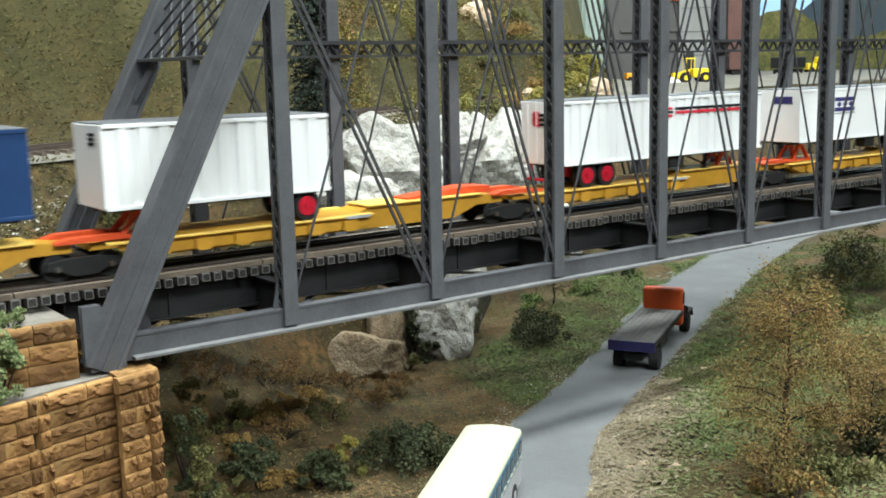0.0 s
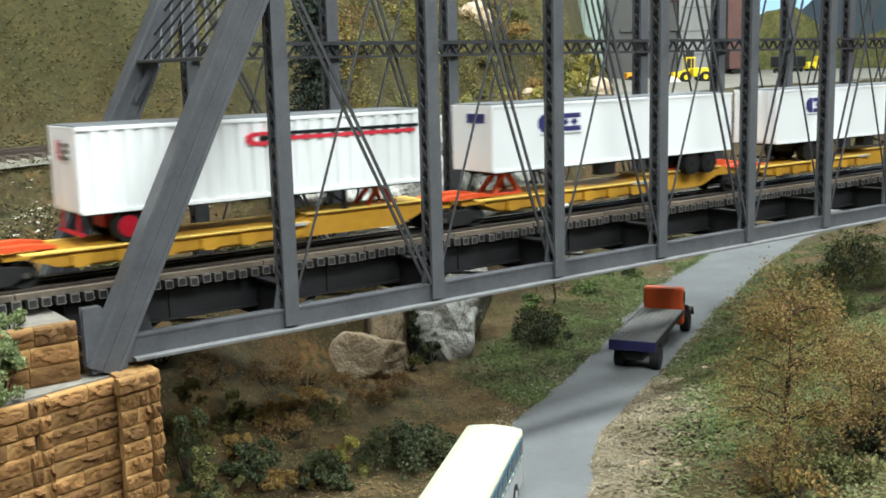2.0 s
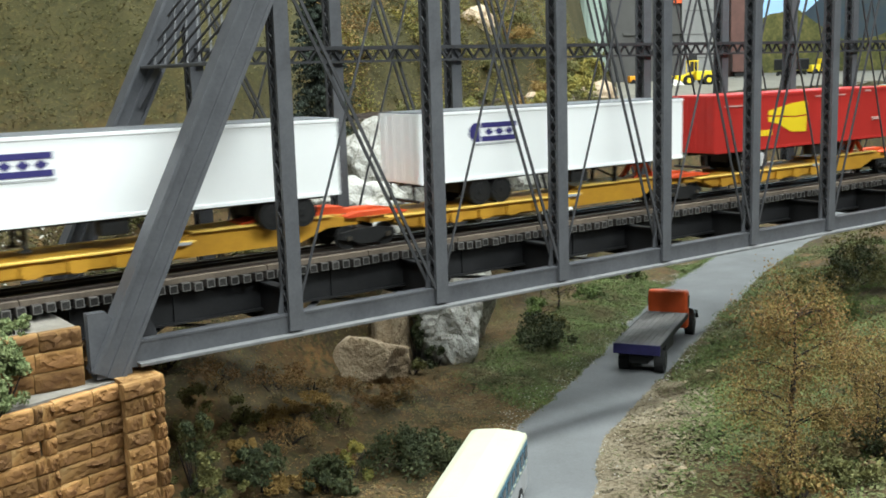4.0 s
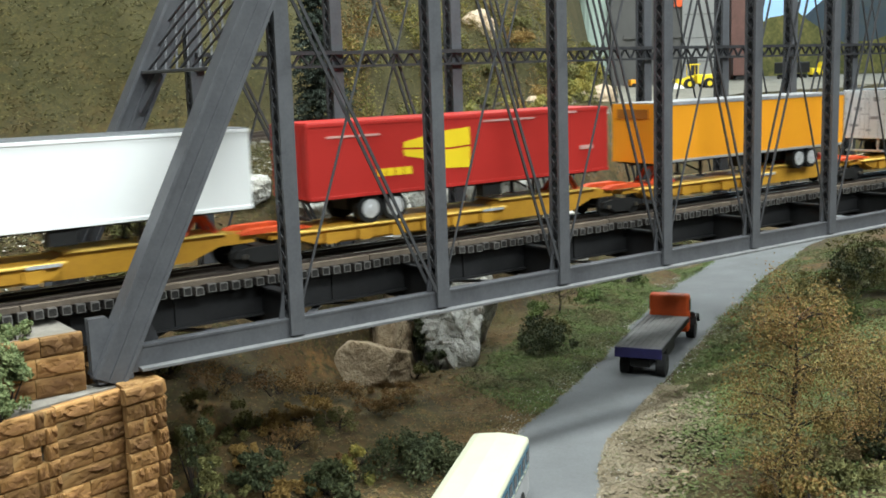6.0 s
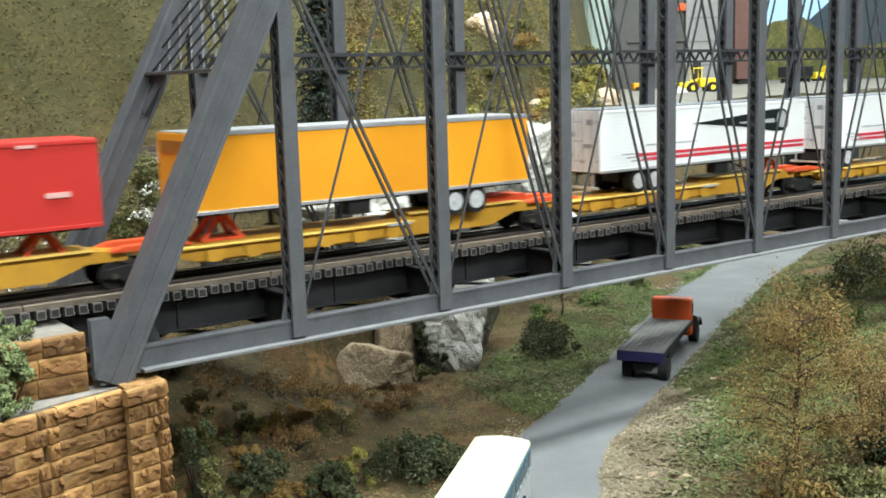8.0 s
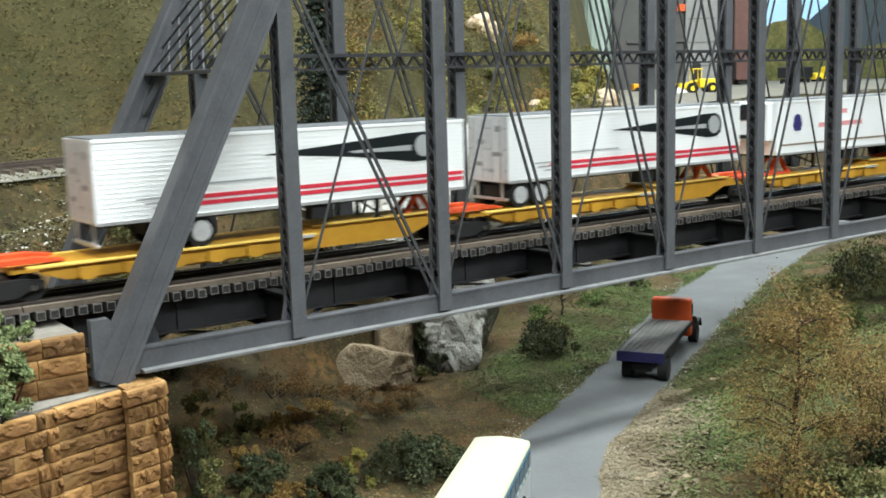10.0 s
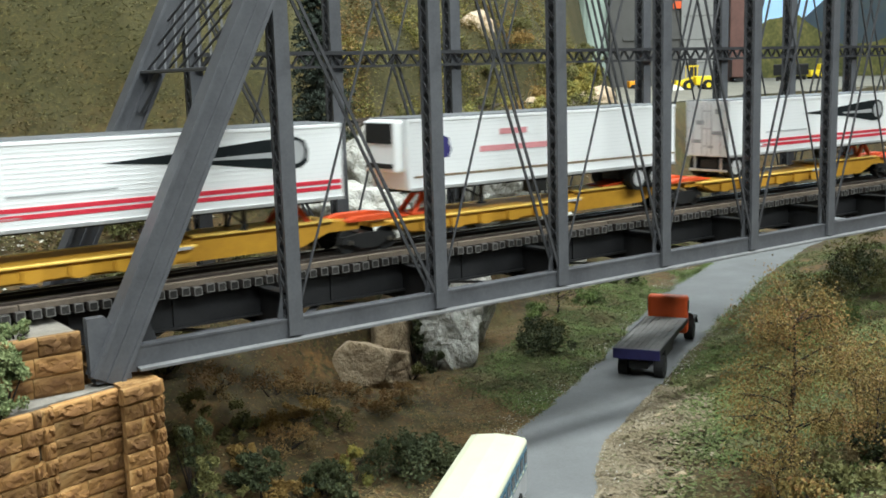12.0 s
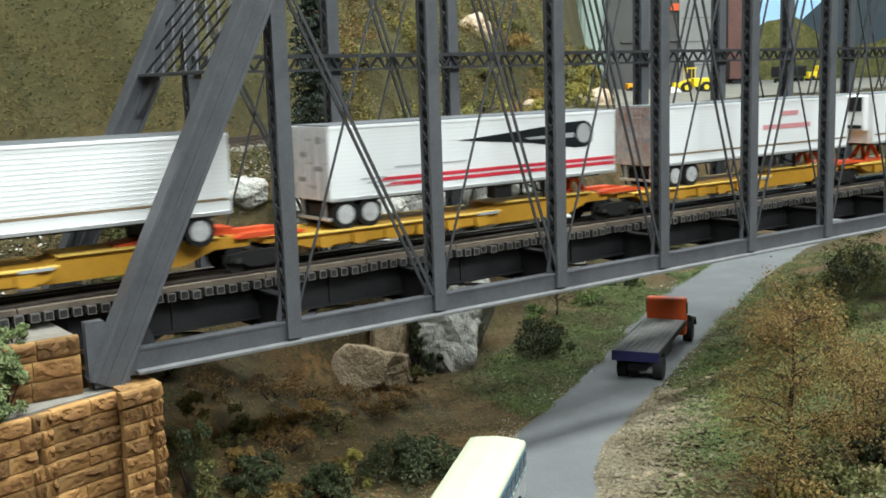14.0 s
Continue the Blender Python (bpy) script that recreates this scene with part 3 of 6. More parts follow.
def spine_car(s, folded=False):
    """One platform of an articulated spine car; s is the place of its left bogie."""
    car = thing("spine_car", (s, TRACK_Y, 21.8), "yellow articulated spine flat car with side platforms and red hitches", "rail car", "platforms of the train")
    x0, x1 = s + 3, s + PLATFORM - 3
    xm = s + 112
    bm = bmesh.new()
    outline = [(x0, 31.0), (x0 + 10, 31.0), (x0 + 20, 26.6), (x1 - 26, 26.6), (x1 - 14, 31.0), (x1, 31.0), (x1, 34.0), (x1 - 14, 35.4), (xm + 4, 35.4), (xm - 4, 33.0), (x0, 33.0)]
    prism(bm, outline, TRACK_Y - 7.5, TRACK_Y + 7.5)
    part("spine", bm, YELLOW, car)
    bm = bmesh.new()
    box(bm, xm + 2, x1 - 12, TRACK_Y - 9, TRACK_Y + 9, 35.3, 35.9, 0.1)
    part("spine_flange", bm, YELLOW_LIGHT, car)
    # outer sills of the wheel platform: pockets between gussets, pale upper flange
    for y in (-12.6, 12.6):
        d = -1 if y < 0 else 1
        bm = bmesh.new()
        prism(bm, [(x0 + 8, 31.0), (x0 + 16, 28.2), (xm - 4, 28.2), (xm, 31.0), (xm, 33.1), (x0 + 8, 33.1)], TRACK_Y + y - 0.4, TRACK_Y + y + 0.4)
        sill = part("side_sill", bm, YELLOW, car)
        for k in range(6):
            xk = x0 + 20 + k * 15.2
            bm = bmesh.new()
            ya, yb = sorted((TRACK_Y + y + d * 0.4, TRACK_Y + y + d * 1.7))
            prism(bm, [(xk, 31.9), (xk + 6.5, 31.9), (xk + 6.5, 28.6), (xk + 5.0, 27.6), (xk + 1.5, 27.6), (xk, 28.6)], ya, yb)
            part("gusset", bm, YELLOW, sill)
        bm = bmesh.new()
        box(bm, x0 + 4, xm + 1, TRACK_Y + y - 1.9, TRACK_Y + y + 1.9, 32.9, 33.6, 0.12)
        part("sill_flange", bm, YELLOW_LIGHT, sill, "pale yellow flange")
    bm = bmesh.new()
    box(bm, x0 + 12, xm - 2, TRACK_Y - 10.7, TRACK_Y + 10.7, 32.9, 33.5)
    part("wheel_platform", bm, YELLOW, car)
    # red ramp plates over the joint
    for y in (-9.5, 4.5):
        bm = bmesh.new()
        prism(bm, [(s - 9, 34.1), (s + 20, 34.1), (s + 20, 34.7), (s + 12, 35.9), (s - 4, 35.9), (s - 9, 34.7)], TRACK_Y + y, TRACK_Y + y + 5)
        part("bridge_plate", bm, ORANGE_RED, car, "orange-red ramp plate over the joint")
    if folded:
        bm = bmesh.new()
        xe = s + PLATFORM
        prism(bm, [(xe - 52, 36.0), (xe - 8, 36.0), (xe - 8, 38.4), (xe - 20, 39.0), (xe - 40, 37.6), (xe - 52, 36.6)], TRACK_Y - 5.5, TRACK_Y + 5.5)
        part("folded_hitch", bm, ORANGE_RED, car, "orange-red hitch folded flat")
    # white builder's panel
    bm = bmesh.new()
    box(bm, xm - 12, xm - 1, TRACK_Y - 14.75, TRACK_Y - 14.45, 32.4, 33.5)
    part("data_panel", bm, GREYMARK, car, "pale stencilled data panel")
    bm = bmesh.new()
    bogie(bm, s)
    b = part("bogie", bm, BLACK, car, "black bogie")
    for dx in (-9, 9):
        bm = bmesh.new()
        for y, side in ((-8.4, 1), (8.4, -1)):
            wheel(bm, s + dx, TRACK_Y + y, 26.4, 4.6, 1.6, side)
        rod(bm, (s + dx, TRACK_Y - 10.8, 26.4), (s + dx, TRACK_Y + 10.8, 26.4), 0.9)
        part("wheelset", bm, BLACK, b)
    for dx in (-9, 9):
        bm = bmesh.new()
        rod(bm, (s + dx, TRACK_Y - 11.3, 26.4), (s + dx, TRACK_Y - 10.6, 26.4), 0.95, 12)
        part("bearing_cap", bm, RAILTOP, b, "shiny roller bearing cap")
    MOVING.append(car)
    return car


def hitch(bm, x):
    """Trailer hitch stand: two slanted legs and a head plate."""
    for y in (-5, 5):
        bar(bm, (x - 8, TRACK_Y + y, 33.8), (x, TRACK_Y + y * 0.6, 43.4), 1.6, 1.8, (1, 0, 0))
        bar(bm, (x + 7, TRACK_Y + y, 33.8), (x + 1, TRACK_Y + y * 0.6, 43.4), 1.6, 1.8, (1, 0, 0))
    box(bm, x - 4, x + 5, TRACK_Y - 5, TRACK_Y + 5, 43.0, 44.5, 0.3)
    box(bm, x - 9, x + 8, TRACK_Y - 6, TRACK_Y + 6, 33.6, 34.5)


def plate(bm, x0, x1, z0, z1, off=0.22):
    box(bm, x0, x1, TRACK_Y - HALF - off, TRACK_Y - HALF - 0.02, z0, z1)


def poly(bm, pts, off=0.22):
    prism(bm, pts, TRACK_Y - HALF - off, TRACK_Y - HALF - 0.02)


def trailer(s, length, label, paint, wheels="left", hub=CHROME, ribs=0.0, roof=ROOF, skirt=None, rear=None, name="semi_trailer", axles=None):
    """A road trailer on its platform; s is the left end of its box."""
    ob = thing(name, (s, TRACK_Y, DECKZ), label, "trailer", "trailers of the train")
    y0, y1 = TRACK_Y - HALF, TRACK_Y + HALF
    bm = bmesh.new()
    if ribs:
        # corrugated plan drawn up from floor to roof
        n = int(length / ribs)
        near, far = [], []
        for k in range(n + 1):
            x = s + k * length / n
            if k in (0, n):
                near.append((x, y0))
                far.append((x, y1))
            else:
                for dx, d in ((-0.36, 0), (-0.22, 0.8), (0.22, 0.8), (0.36, 0)):
                    near.append((x + dx * ribs, y0 - d))
                    far.append((x + dx * ribs, y1 + d))
        ring = near + far[::-1]
        lo = [bm.verts.new((x, y, FLOOR)) for x, y in ring]
        hi = [bm.verts.new((x, y, ROOFZ - 0.5)) for x, y in ring]
        bm.faces.new(lo[::-1])
        bm.faces.new(hi)
        for k in range(len(ring)):
            bm.faces.new((lo[k], lo[(k + 1) % len(ring)], hi[(k + 1) % len(ring)], hi[k]))
    else:
        box(bm, s, s + length, y0, y1, FLOOR, ROOFZ - 0.5, 0.45)
    body = part("body", bm, paint, ob)
    bm = bmesh.new()
    box(bm, s + 0.2, s + length - 0.2, y0 + 0.3, y1 - 0.3, ROOFZ - 0.55, ROOFZ, 0.2)
    part("roof", bm, roof, ob, "dull grey roof panel")
    trim = 0.95 if ribs else 0.35
    for z0, z1 in ((ROOFZ - 1.7, ROOFZ - 0.4), (FLOOR - 0.2, FLOOR + 1.1)):
        bm = bmesh.new()
        for y, d in ((y0, -1), (y1, 1)):
            box(bm, s + 0.1, s + length - 0.1, y + min(0, d * trim), y + max(0, d * trim), z0, z1, 0.1)
        part("rail_trim", bm, SILVER if skirt is SILVER and z1 < 60 else DULL_METAL if paint is ORANGE else paint, ob)
    # end frame and doors
    bm = bmesh.new()
    box(bm, s - 0.35, s + 0.1, y0 + 0.2, y1 - 0.2, FLOOR + 0.2, ROOFZ - 0.6, 0.1)
    end = part("rear_end", bm, rear or paint, ob)
    if wheels == "left":
        bm = bmesh.new()
        for y in (y0 + 0.8, TRACK_Y - 0.15, y1 - 1.2):
            box(bm, s - 0.5, s - 0.3, y, y + 0.35, FLOOR + 0.8, ROOFZ - 1.2)
        for y in (TRACK_Y - 3, TRACK_Y + 3, TRACK_Y - 9, TRACK_Y + 9):
            rod(bm, (s - 0.7, y, FLOOR + 1.2), (s - 0.7, y, ROOFZ - 1.6), 0.28, 6)
        for z in (FLOOR + 5, FLOOR + 14, FLOOR + 23):
            for y in (y0 + 1.2, TRACK_Y - 2.2, TRACK_Y + 0.6, y1 - 2.8):
                box(bm, s - 0.6, s - 0.3, y, y + 1.6, z, z + 0.8)
        part("door_hardware", bm, GREYMARK if rear else paint, end, "lock rods and hinges", kind="stuff")
        if rear:
            bm = bmesh.new()
            for u, w, du, dw in ((-9.5, 66.5, 4.0, 2.6), (2.0, 61.0, 5.0, 2.2), (-10.0, 56.0, 6.5, 1.8), (4.0, 51.5, 6.0, 1.8), (-4.0, 49.0, 3.0, 1.4)):
                box(bm, s - 0.55, s - 0.33, TRACK_Y + u, TRACK_Y + u + du, w, w + dw)
            part("placards", bm, DULL_METAL, end, "dull grey plates on the doors", kind="stuff")
        bm = bmesh.new()
        box(bm, s - 0.2, s + 1.2, y0 + 2, y1 - 2, 36.8, 38.0, 0.2)
        for y in (y0 + 5, y1 - 6):
            box(bm, s + 0.1, s + 0.9, y, y + 1, 37.5, FLOOR)
        part("bumper", bm, skirt or BLACK, ob)
    # underframe
    bm = bmesh.new()
    for y in (TRACK_Y - 5, TRACK_Y + 4):
        box(bm, s + 2, s + length - 2, y, y + 1, FLOOR - 1.9, FLOOR + 0.05)
    for k in range(int(length / 7)):
        box(bm, s + 3 + k * 7, s + 3.7 + k * 7, y0 + 0.6, y1 - 0.6, FLOOR - 1.0, FLOOR + 0.05)
    part("underframe", bm, BLACK, ob)
    xs = [s + 16, s + 28.5] if wheels == "left" else [s + length - 28.5, s + length - 16]
    if axles:
        xs = [s + a for a in axles]
    bm = bmesh.new()
    box(bm, xs[0] - 6, xs[-1] + 6, TRACK_Y - 5.5, TRACK_Y + 5.5, 38.5, FLOOR - 1.7)
    part("axle_frame", bm, RED_HUB if hub is RED_HUB else BLACK, ob)
    for x in xs:
        for y, side in ((y0 + 1.0, 1), (y1 - 1.0, -1)):
            bm = bmesh.new()
            wheel(bm, x, y, DECKZ + 5.6, 5.6, 5.2, side)
            bmesh.ops.bevel(bm, geom=[e for e in bm.edges if len(e.link_faces) == 2 and e.calc_face_angle(0) > 1], offset=0.7, segments=2, affect="EDGES")
            w = part("wheel", bm, TYRE, ob, smooth=False)
            bm = bmesh.new()
            rod(bm, (x, y - side * 0.3, DECKZ + 5.6), (x, y + side * 0.5, DECKZ + 5.6), 3.7, 20)
            rod(bm, (x, y - side * 0.8, DECKZ + 5.6), (x, y, DECKZ + 5.6), 1.3, 12)
            part("hub", bm, hub, w, "red hub" if hub is RED_HUB else "bright hub")
        bm = bmesh.new()
        rod(bm, (x, y0 + 3, DECKZ + 5.6), (x, y1 - 3, DECKZ + 5.6), 1.0)
        part("axle", bm, BLACK, ob)
    # landing gear near the nose
    lx = s + length * 0.74 if wheels == "left" else s + length * 0.26
    bm = bmesh.new()
    for y in (TRACK_Y - 8, TRACK_Y + 7):
        box(bm, lx, lx + 1.4, y, y + 1.4, 36.0, FLOOR)
        box(bm, lx - 1, lx + 2.4, y - 0.6, y + 2.0, 35.4, 36.2)
    bar(bm, (lx + 0.7, TRACK_Y - 7, 38), (lx + 0.7, TRACK_Y + 7, 42), 0.6, 0.8)
    part("landing_gear", bm, BLACK, ob)
    if length > 100:
        tx = lx - 32 if wheels == "left" else lx + 24
        bm = bmesh.new()
        box(bm, tx, tx + 10, y0 + 1.2, y0 + 7, 38.5, FLOOR - 0.6, 0.4)
        part("tool_box", bm, BLACK, ob)
    MOVING.append(ob)
    # hitch that carries the nose
    hx = s + length - 17 if wheels == "left" else s + 15
    h = thing("trailer_hitch", (hx, TRACK_Y, 33.6), "orange-red folding trailer hitch stand on the flat car", "hitch", "hitches of the train")
    bm = bmesh.new()
    hitch(bm, hx)
    part("stand", bm, ORANGE_RED, h)
    MOVING.append(h)
    return ob


def ribbed_stripe(ob, s):
    """Red and black striped flash with a rounded head, on the side."""
    z = 66.2
    bm = bmesh.new()
    plate(bm, s + 74, s + 136, z + 0.5, z + 1.7, 1.0)
    part("marking", bm, DARKMARK, ob, "black stripe")
    bm = bmesh.new()
    plate(bm, s + 74, s + 134, z - 1.5, z - 0.1, 1.0)
    part("marking", bm, REDMARK, ob, "red stripe")
    bm = bmesh.new()
    poly(bm, [(s + 71, z + 1.9), (s + 63, z + 1.9), (s + 60, z + 0.4), (s + 60, z - 1.6), (s + 63, z - 3.0), (s + 71, z - 3.0), (s + 71, z - 1.6), (s + 64, z - 1.4), (s + 63, z - 0.4), (s + 64, z + 0.5), (s + 71, z + 0.6)], 1.0)
    part("marking", bm, REDMARK, ob, "red rounded emblem")
    bm = bmesh.new()
    plate(bm, s + 65.5, s + 71.5, z - 1.1, z + 0.2, 1.0)
    part("marking", bm, DARKMARK, ob, "black bar in the emblem")
    bm = bmesh.new()
    for k in range(3):
        box(bm, s - 0.7, s - 0.32, TRACK_Y - 7, TRACK_Y + 1, 62 + k * 2.2, 63.3 + k * 2.2)
    part("marking", bm, DARKMARK, ob, "dark emblem on the door", kind="stuff")
    bm = bmesh.new()
    poly_pts = [(1.2, 61.6), (4.6, 61.6), (6.0, 63.0), (6.0, 67.2), (4.6, 68.6), (1.2, 68.6)]
    lo = [bm.verts.new((s - 0.66, TRACK_Y + u, w)) for u, w in poly_pts]
    hi = [bm.verts.new((s - 0.32, TRACK_Y + u, w)) for u, w in poly_pts]
    bm.faces.new(lo)
    bm.faces.new(hi[::-1])
    for k in range(6):
        bm.faces.new((lo[k], hi[k], hi[(k + 1) % 6], lo[(k + 1) % 6]))
    part("marking", bm, REDMARK, ob, "red emblem on the door")


def block_emblem(ob, s, x, z, w, h, m):
    """Plain navy emblem: a rounded end, bars above and below a row of lozenges, a pale bar under it."""
    x0, x1 = s + x, s + x + w
    t = h * 0.27
    mid = z + h / 2
    shapes = [[(x0 + 5.5, z), (x0 + 5.5, z + h), (x0 + 2.4, z + h), (x0, z + h - 2.4), (x0, z + 2.4), (x0 + 2.4, z)],
              [(x0 + 6.3, z + h - t), (x1, z + h - t), (x1, z + h), (x0 + 6.3, z + h)],
              [(x0 + 6.3, z), (x1, z), (x1, z + t), (x0 + 6.3, z + t)]]
    for k in range(3):
        c = x0 + 10.5 + k * 5.6
        shapes.append([(c - 2.2, mid), (c, mid - 1.7), (c + 2.2, mid), (c, mid + 1.7)])
    for outline in shapes:
        bm = bmesh.new()
        poly(bm, outline)
        part("marking", bm, m, ob, "navy blue block emblem")
    bm = bmesh.new()
    plate(bm, x0 + 1.5, x1 + 0.5, z - 1.5, z - 0.7)
    part("marking", bm, GREYMARK, ob, "pale grey bar under the emblem")


def comet(ob, s):
    """Black tapering flash with a round head, two red stripes below."""
    bm = bmesh.new()
    poly(bm, [(s + 62, 64.3), (s + 96, 66.6), (s + 124, 68.9), (s + 134, 69.2), (s + 137.4, 67.6), (s + 138.8, 64.0), (s + 138.2, 59.6), (s + 135, 57.6), (s + 128, 57.4), (s + 100, 61.2)])
    part("marking", bm, DARKMARK, ob, "black tapering flash")
    bm = bmesh.new()
    poly(bm, [(s + 98, 63.4), (s + 127, 64.2), (s + 127, 62.0), (s + 100, 62.6)], 0.34)
    head = [(s + 133 + 4.2 * math.cos(k * math.pi / 8), 63.6 + 4.4 * math.sin(k * math.pi / 8)) for k in range(16)]
    poly(bm, head, 0.34)
    part("marking", bm, GREYMARK, ob, "grey flash centre and round head")
    for k in range(2):
        bm = bmesh.new()
        poly(bm, [(s + 22 + k * 3, 50.7 - k * 2.3), (s + 152.5, 50.7 - k * 2.3), (s + 152.5, 52.2 - k * 2.3), (s + 25 + k * 3, 52.2 - k * 2.3)])
        part("marking", bm, REDMARK, ob, "red stripe along the side")
    bm = bmesh.new()
    for k in range(3):
        plate(bm, s + 14 + 3 * k, s + 26 + 4 * k, 52.0 - k * 1.7, 52.6 - k * 1.7)
    plate(bm, s + 30, s + 66, 55.6, 56.2)
    part("marking", bm, GREYMARK, ob, "small dark speed lines", kind="stuff")
    bm = bmesh.new()
    for k in range(15):
        plate(bm, s + 1, s + 152.5, 47.0 + k * 1.62, 47.16 + k * 1.62, 0.1)
    part("panel_seams", bm, SEAM, ob, "fine horizontal ribs", kind="stuff")


def reefer(ob, s, length, turned=False):
    """Refrigeration unit on the nose, pale red lettering bars, dark lower line."""
    bm = bmesh.new()
    e = s + length + 5.3 if turned else s
    box(bm, e - 5, e - 0.3, TRACK_Y - 11, TRACK_Y + 11, 52, 72.6, 0.8)
    u = part("cooling_unit", bm, WHITE, ob, "white refrigeration unit on the nose")
    bm = bmesh.new()
    g = e + 0.1 if turned else e - 5.1
    box(bm, g - 0.5, g + 0.2, TRACK_Y - 9.5, TRACK_Y + 9.5, 63.5, 71.6)
    box(bm, g - 0.5, g + 0.2, TRACK_Y - 9.5, TRACK_Y + 9.5, 53.5, 55.5)
    part("grille", bm, BLACK, u, "black grille")
    bm = bmesh.new()
    for x0, x1, z in ((47, 62, 64.8), (36, 77, 58.0)):
        x0, x1 = (length - x1, length - x0) if turned else (x0, x1)
        plate(bm, s + x0, s + x1, z, z + 2.4)
    part("marking", bm, PINKMARK, ob, "faded red lettering bars", kind="stuff")
    bm = bmesh.new()
    for k in range(13):
        plate(bm, s + 1, s + length - 1, 51.0 + k * 1.62, 51.18 + k * 1.62, 0.1)
    part("panel_seams", bm, SEAM, ob, "fine horizontal ribs", kind="stuff")
    bm = bmesh.new()
    plate(bm, s + 2, s + length - 1, 49.4, 50.3)
    part("marking", bm, BROWNLINE, ob, "brown line along the lower side")
    if turned:
        return
    bm = bmesh.new()
    poly(bm, [(s + 14.4, 57), (s + 19.6, 57), (s + 21, 60), (s + 19.6, 65), (s + 17, 66), (s + 14.4, 65), (s + 13, 60)])
    part("marking", bm, NAVY, ob, "small blue emblem")


STARTS = {"blue": -1325, "pup": -1144.5, "ribbed": -937.5, "block": -762.5, "block2": -567.5, "red": -386.5, "orange": -198, "comet": 0, "comet2": 177.5, "cold": 362, "comet3": 560, "cold2": 743, "cold3": 926}
trailer(STARTS["blue"], 157, "dark blue semi-trailer riding on the flat car", BLUE)
pup = trailer(STARTS["pup"], 86, "short white ribbed trailer with one red-hubbed axle", WHITE, wheels="right", hub=RED_HUB, ribs=7.0, axles=(76.5,))
bm = bmesh.new()
for k in range(3):
    box(bm, STARTS["pup"] - 0.6, STARTS["pup"] - 0.3, TRACK_Y - 8, TRACK_Y - 2, 66 + k * 1.6, 67 + k * 1.6)
part("marking", bm, DARKMARK, pup, "small dark emblem", kind="stuff")
ribbed_stripe(trailer(STARTS["ribbed"], 140.5, "white ribbed trailer with a red and black striped flash", WHITE, hub=RED_HUB, ribs=5.8, skirt=RED_HUB), STARTS["ribbed"])
for key, w in (("block", "right"), ("block2", "left")):
    ob = trailer(STARTS[key], 157.5, "smooth white semi-trailer with a navy block emblem", WHITE, wheels=w, hub=BLACK, axles=(31.5, 43.2) if w == "left" else None)
    block_emblem(ob, STARTS[key], 25.5, 60.2, 25.5, 7.8, NAVY)
    if w == "right":
        bm = bmesh.new()
        box(bm, STARTS[key] - 0.6, STARTS[key] - 0.3, TRACK_Y - 9, TRACK_Y + 3, 65.5, 69.5)
        part("marking", bm, NAVY, ob, "small navy emblem on the nose")
s = STARTS["red"]
ob = trailer(s, 157, "red semi-trailer with a yellow winged emblem", RED, roof=RED, axles=(27.3, 38.8))
bm = bmesh.new()
poly(bm, [(s + 43, 62.0), (s + 43.4, 64.2), (s + 50, 65.3), (s + 64, 67.6), (s + 76.5, 68.4), (s + 76.6, 61.2), (s + 66, 60.6), (s + 54, 61.4)])
poly(bm, [(s + 43, 61.2), (s + 43.6, 58.6), (s + 52, 57.2), (s + 63, 52.4), (s + 76.5, 51.8), (s + 76.6, 60.4), (s + 66, 59.8), (s + 54, 60.6)])
part("marking", bm, YELLOWMARK, ob, "yellow winged emblem")
bm = bmesh.new()
for k in range(4):
    plate(bm, s + 30.5 + k * 4.2, s + 34.2 + k * 4.2, 51.4, 54.4)
part("marking", bm, YELLOWMARK, ob, "yellow lettering bars", kind="stuff")
bm = bmesh.new()
for x0, x1, z, h in ((8, 32, 67.5, 0.8), (84, 112, 70.0, 0.8), (131, 137, 71.4, 1.0), (139, 147, 55, 1.7)):
    plate(bm, s + x0, s + x1, z, z + h, 0.5)
part("marking", bm, PALEMARK, ob, "small pale lettering bars", kind="stuff")
s = STARTS["orange"]
ob = trailer(s, 154.5, "bright orange semi-trailer with silver trim", ORANGE, roof=DULL_METAL, skirt=SILVER, wheels="right", hub=CHROME, axles=(115.2, 126.4))
bm = bmesh.new()
box(bm, s - 0.7, s - 0.34, TRACK_Y - 10, TRACK_Y + 10, 66, 70.5)
part("marking", bm, ORANGE_DARK, ob, "brownish orange panel on the nose")
for key, axles in (("comet", (26.0, 37.0)), ("comet2", (7.0, 18.5)), ("comet3", (7.0, 18.2))):
    comet(trailer(STARTS[key], 153.5, "white ribbed semi-trailer with a black comet flash and red stripes", WHITE, rear=GREYDOOR, skirt=SILVER, axles=axles), STARTS[key])
for key in ("cold", "cold2", "cold3"):
    w = "left" if key == "cold2" else "right"
    ob = trailer(STARTS[key], 157, "white refrigerated semi-trailer with faded red lettering", WHITE, wheels=w, rear=RUSTY if w == "left" else WHITE, skirt=SILVER, axles=(13.0, 25.0) if w == "left" else (132.8, 144.8))
    reefer(ob, STARTS[key], 157, w == "left")
for k in range(-1, 12):
    spine_car(-1152 + k * PLATFORM, k in (0, 2, 5, 8, 11))

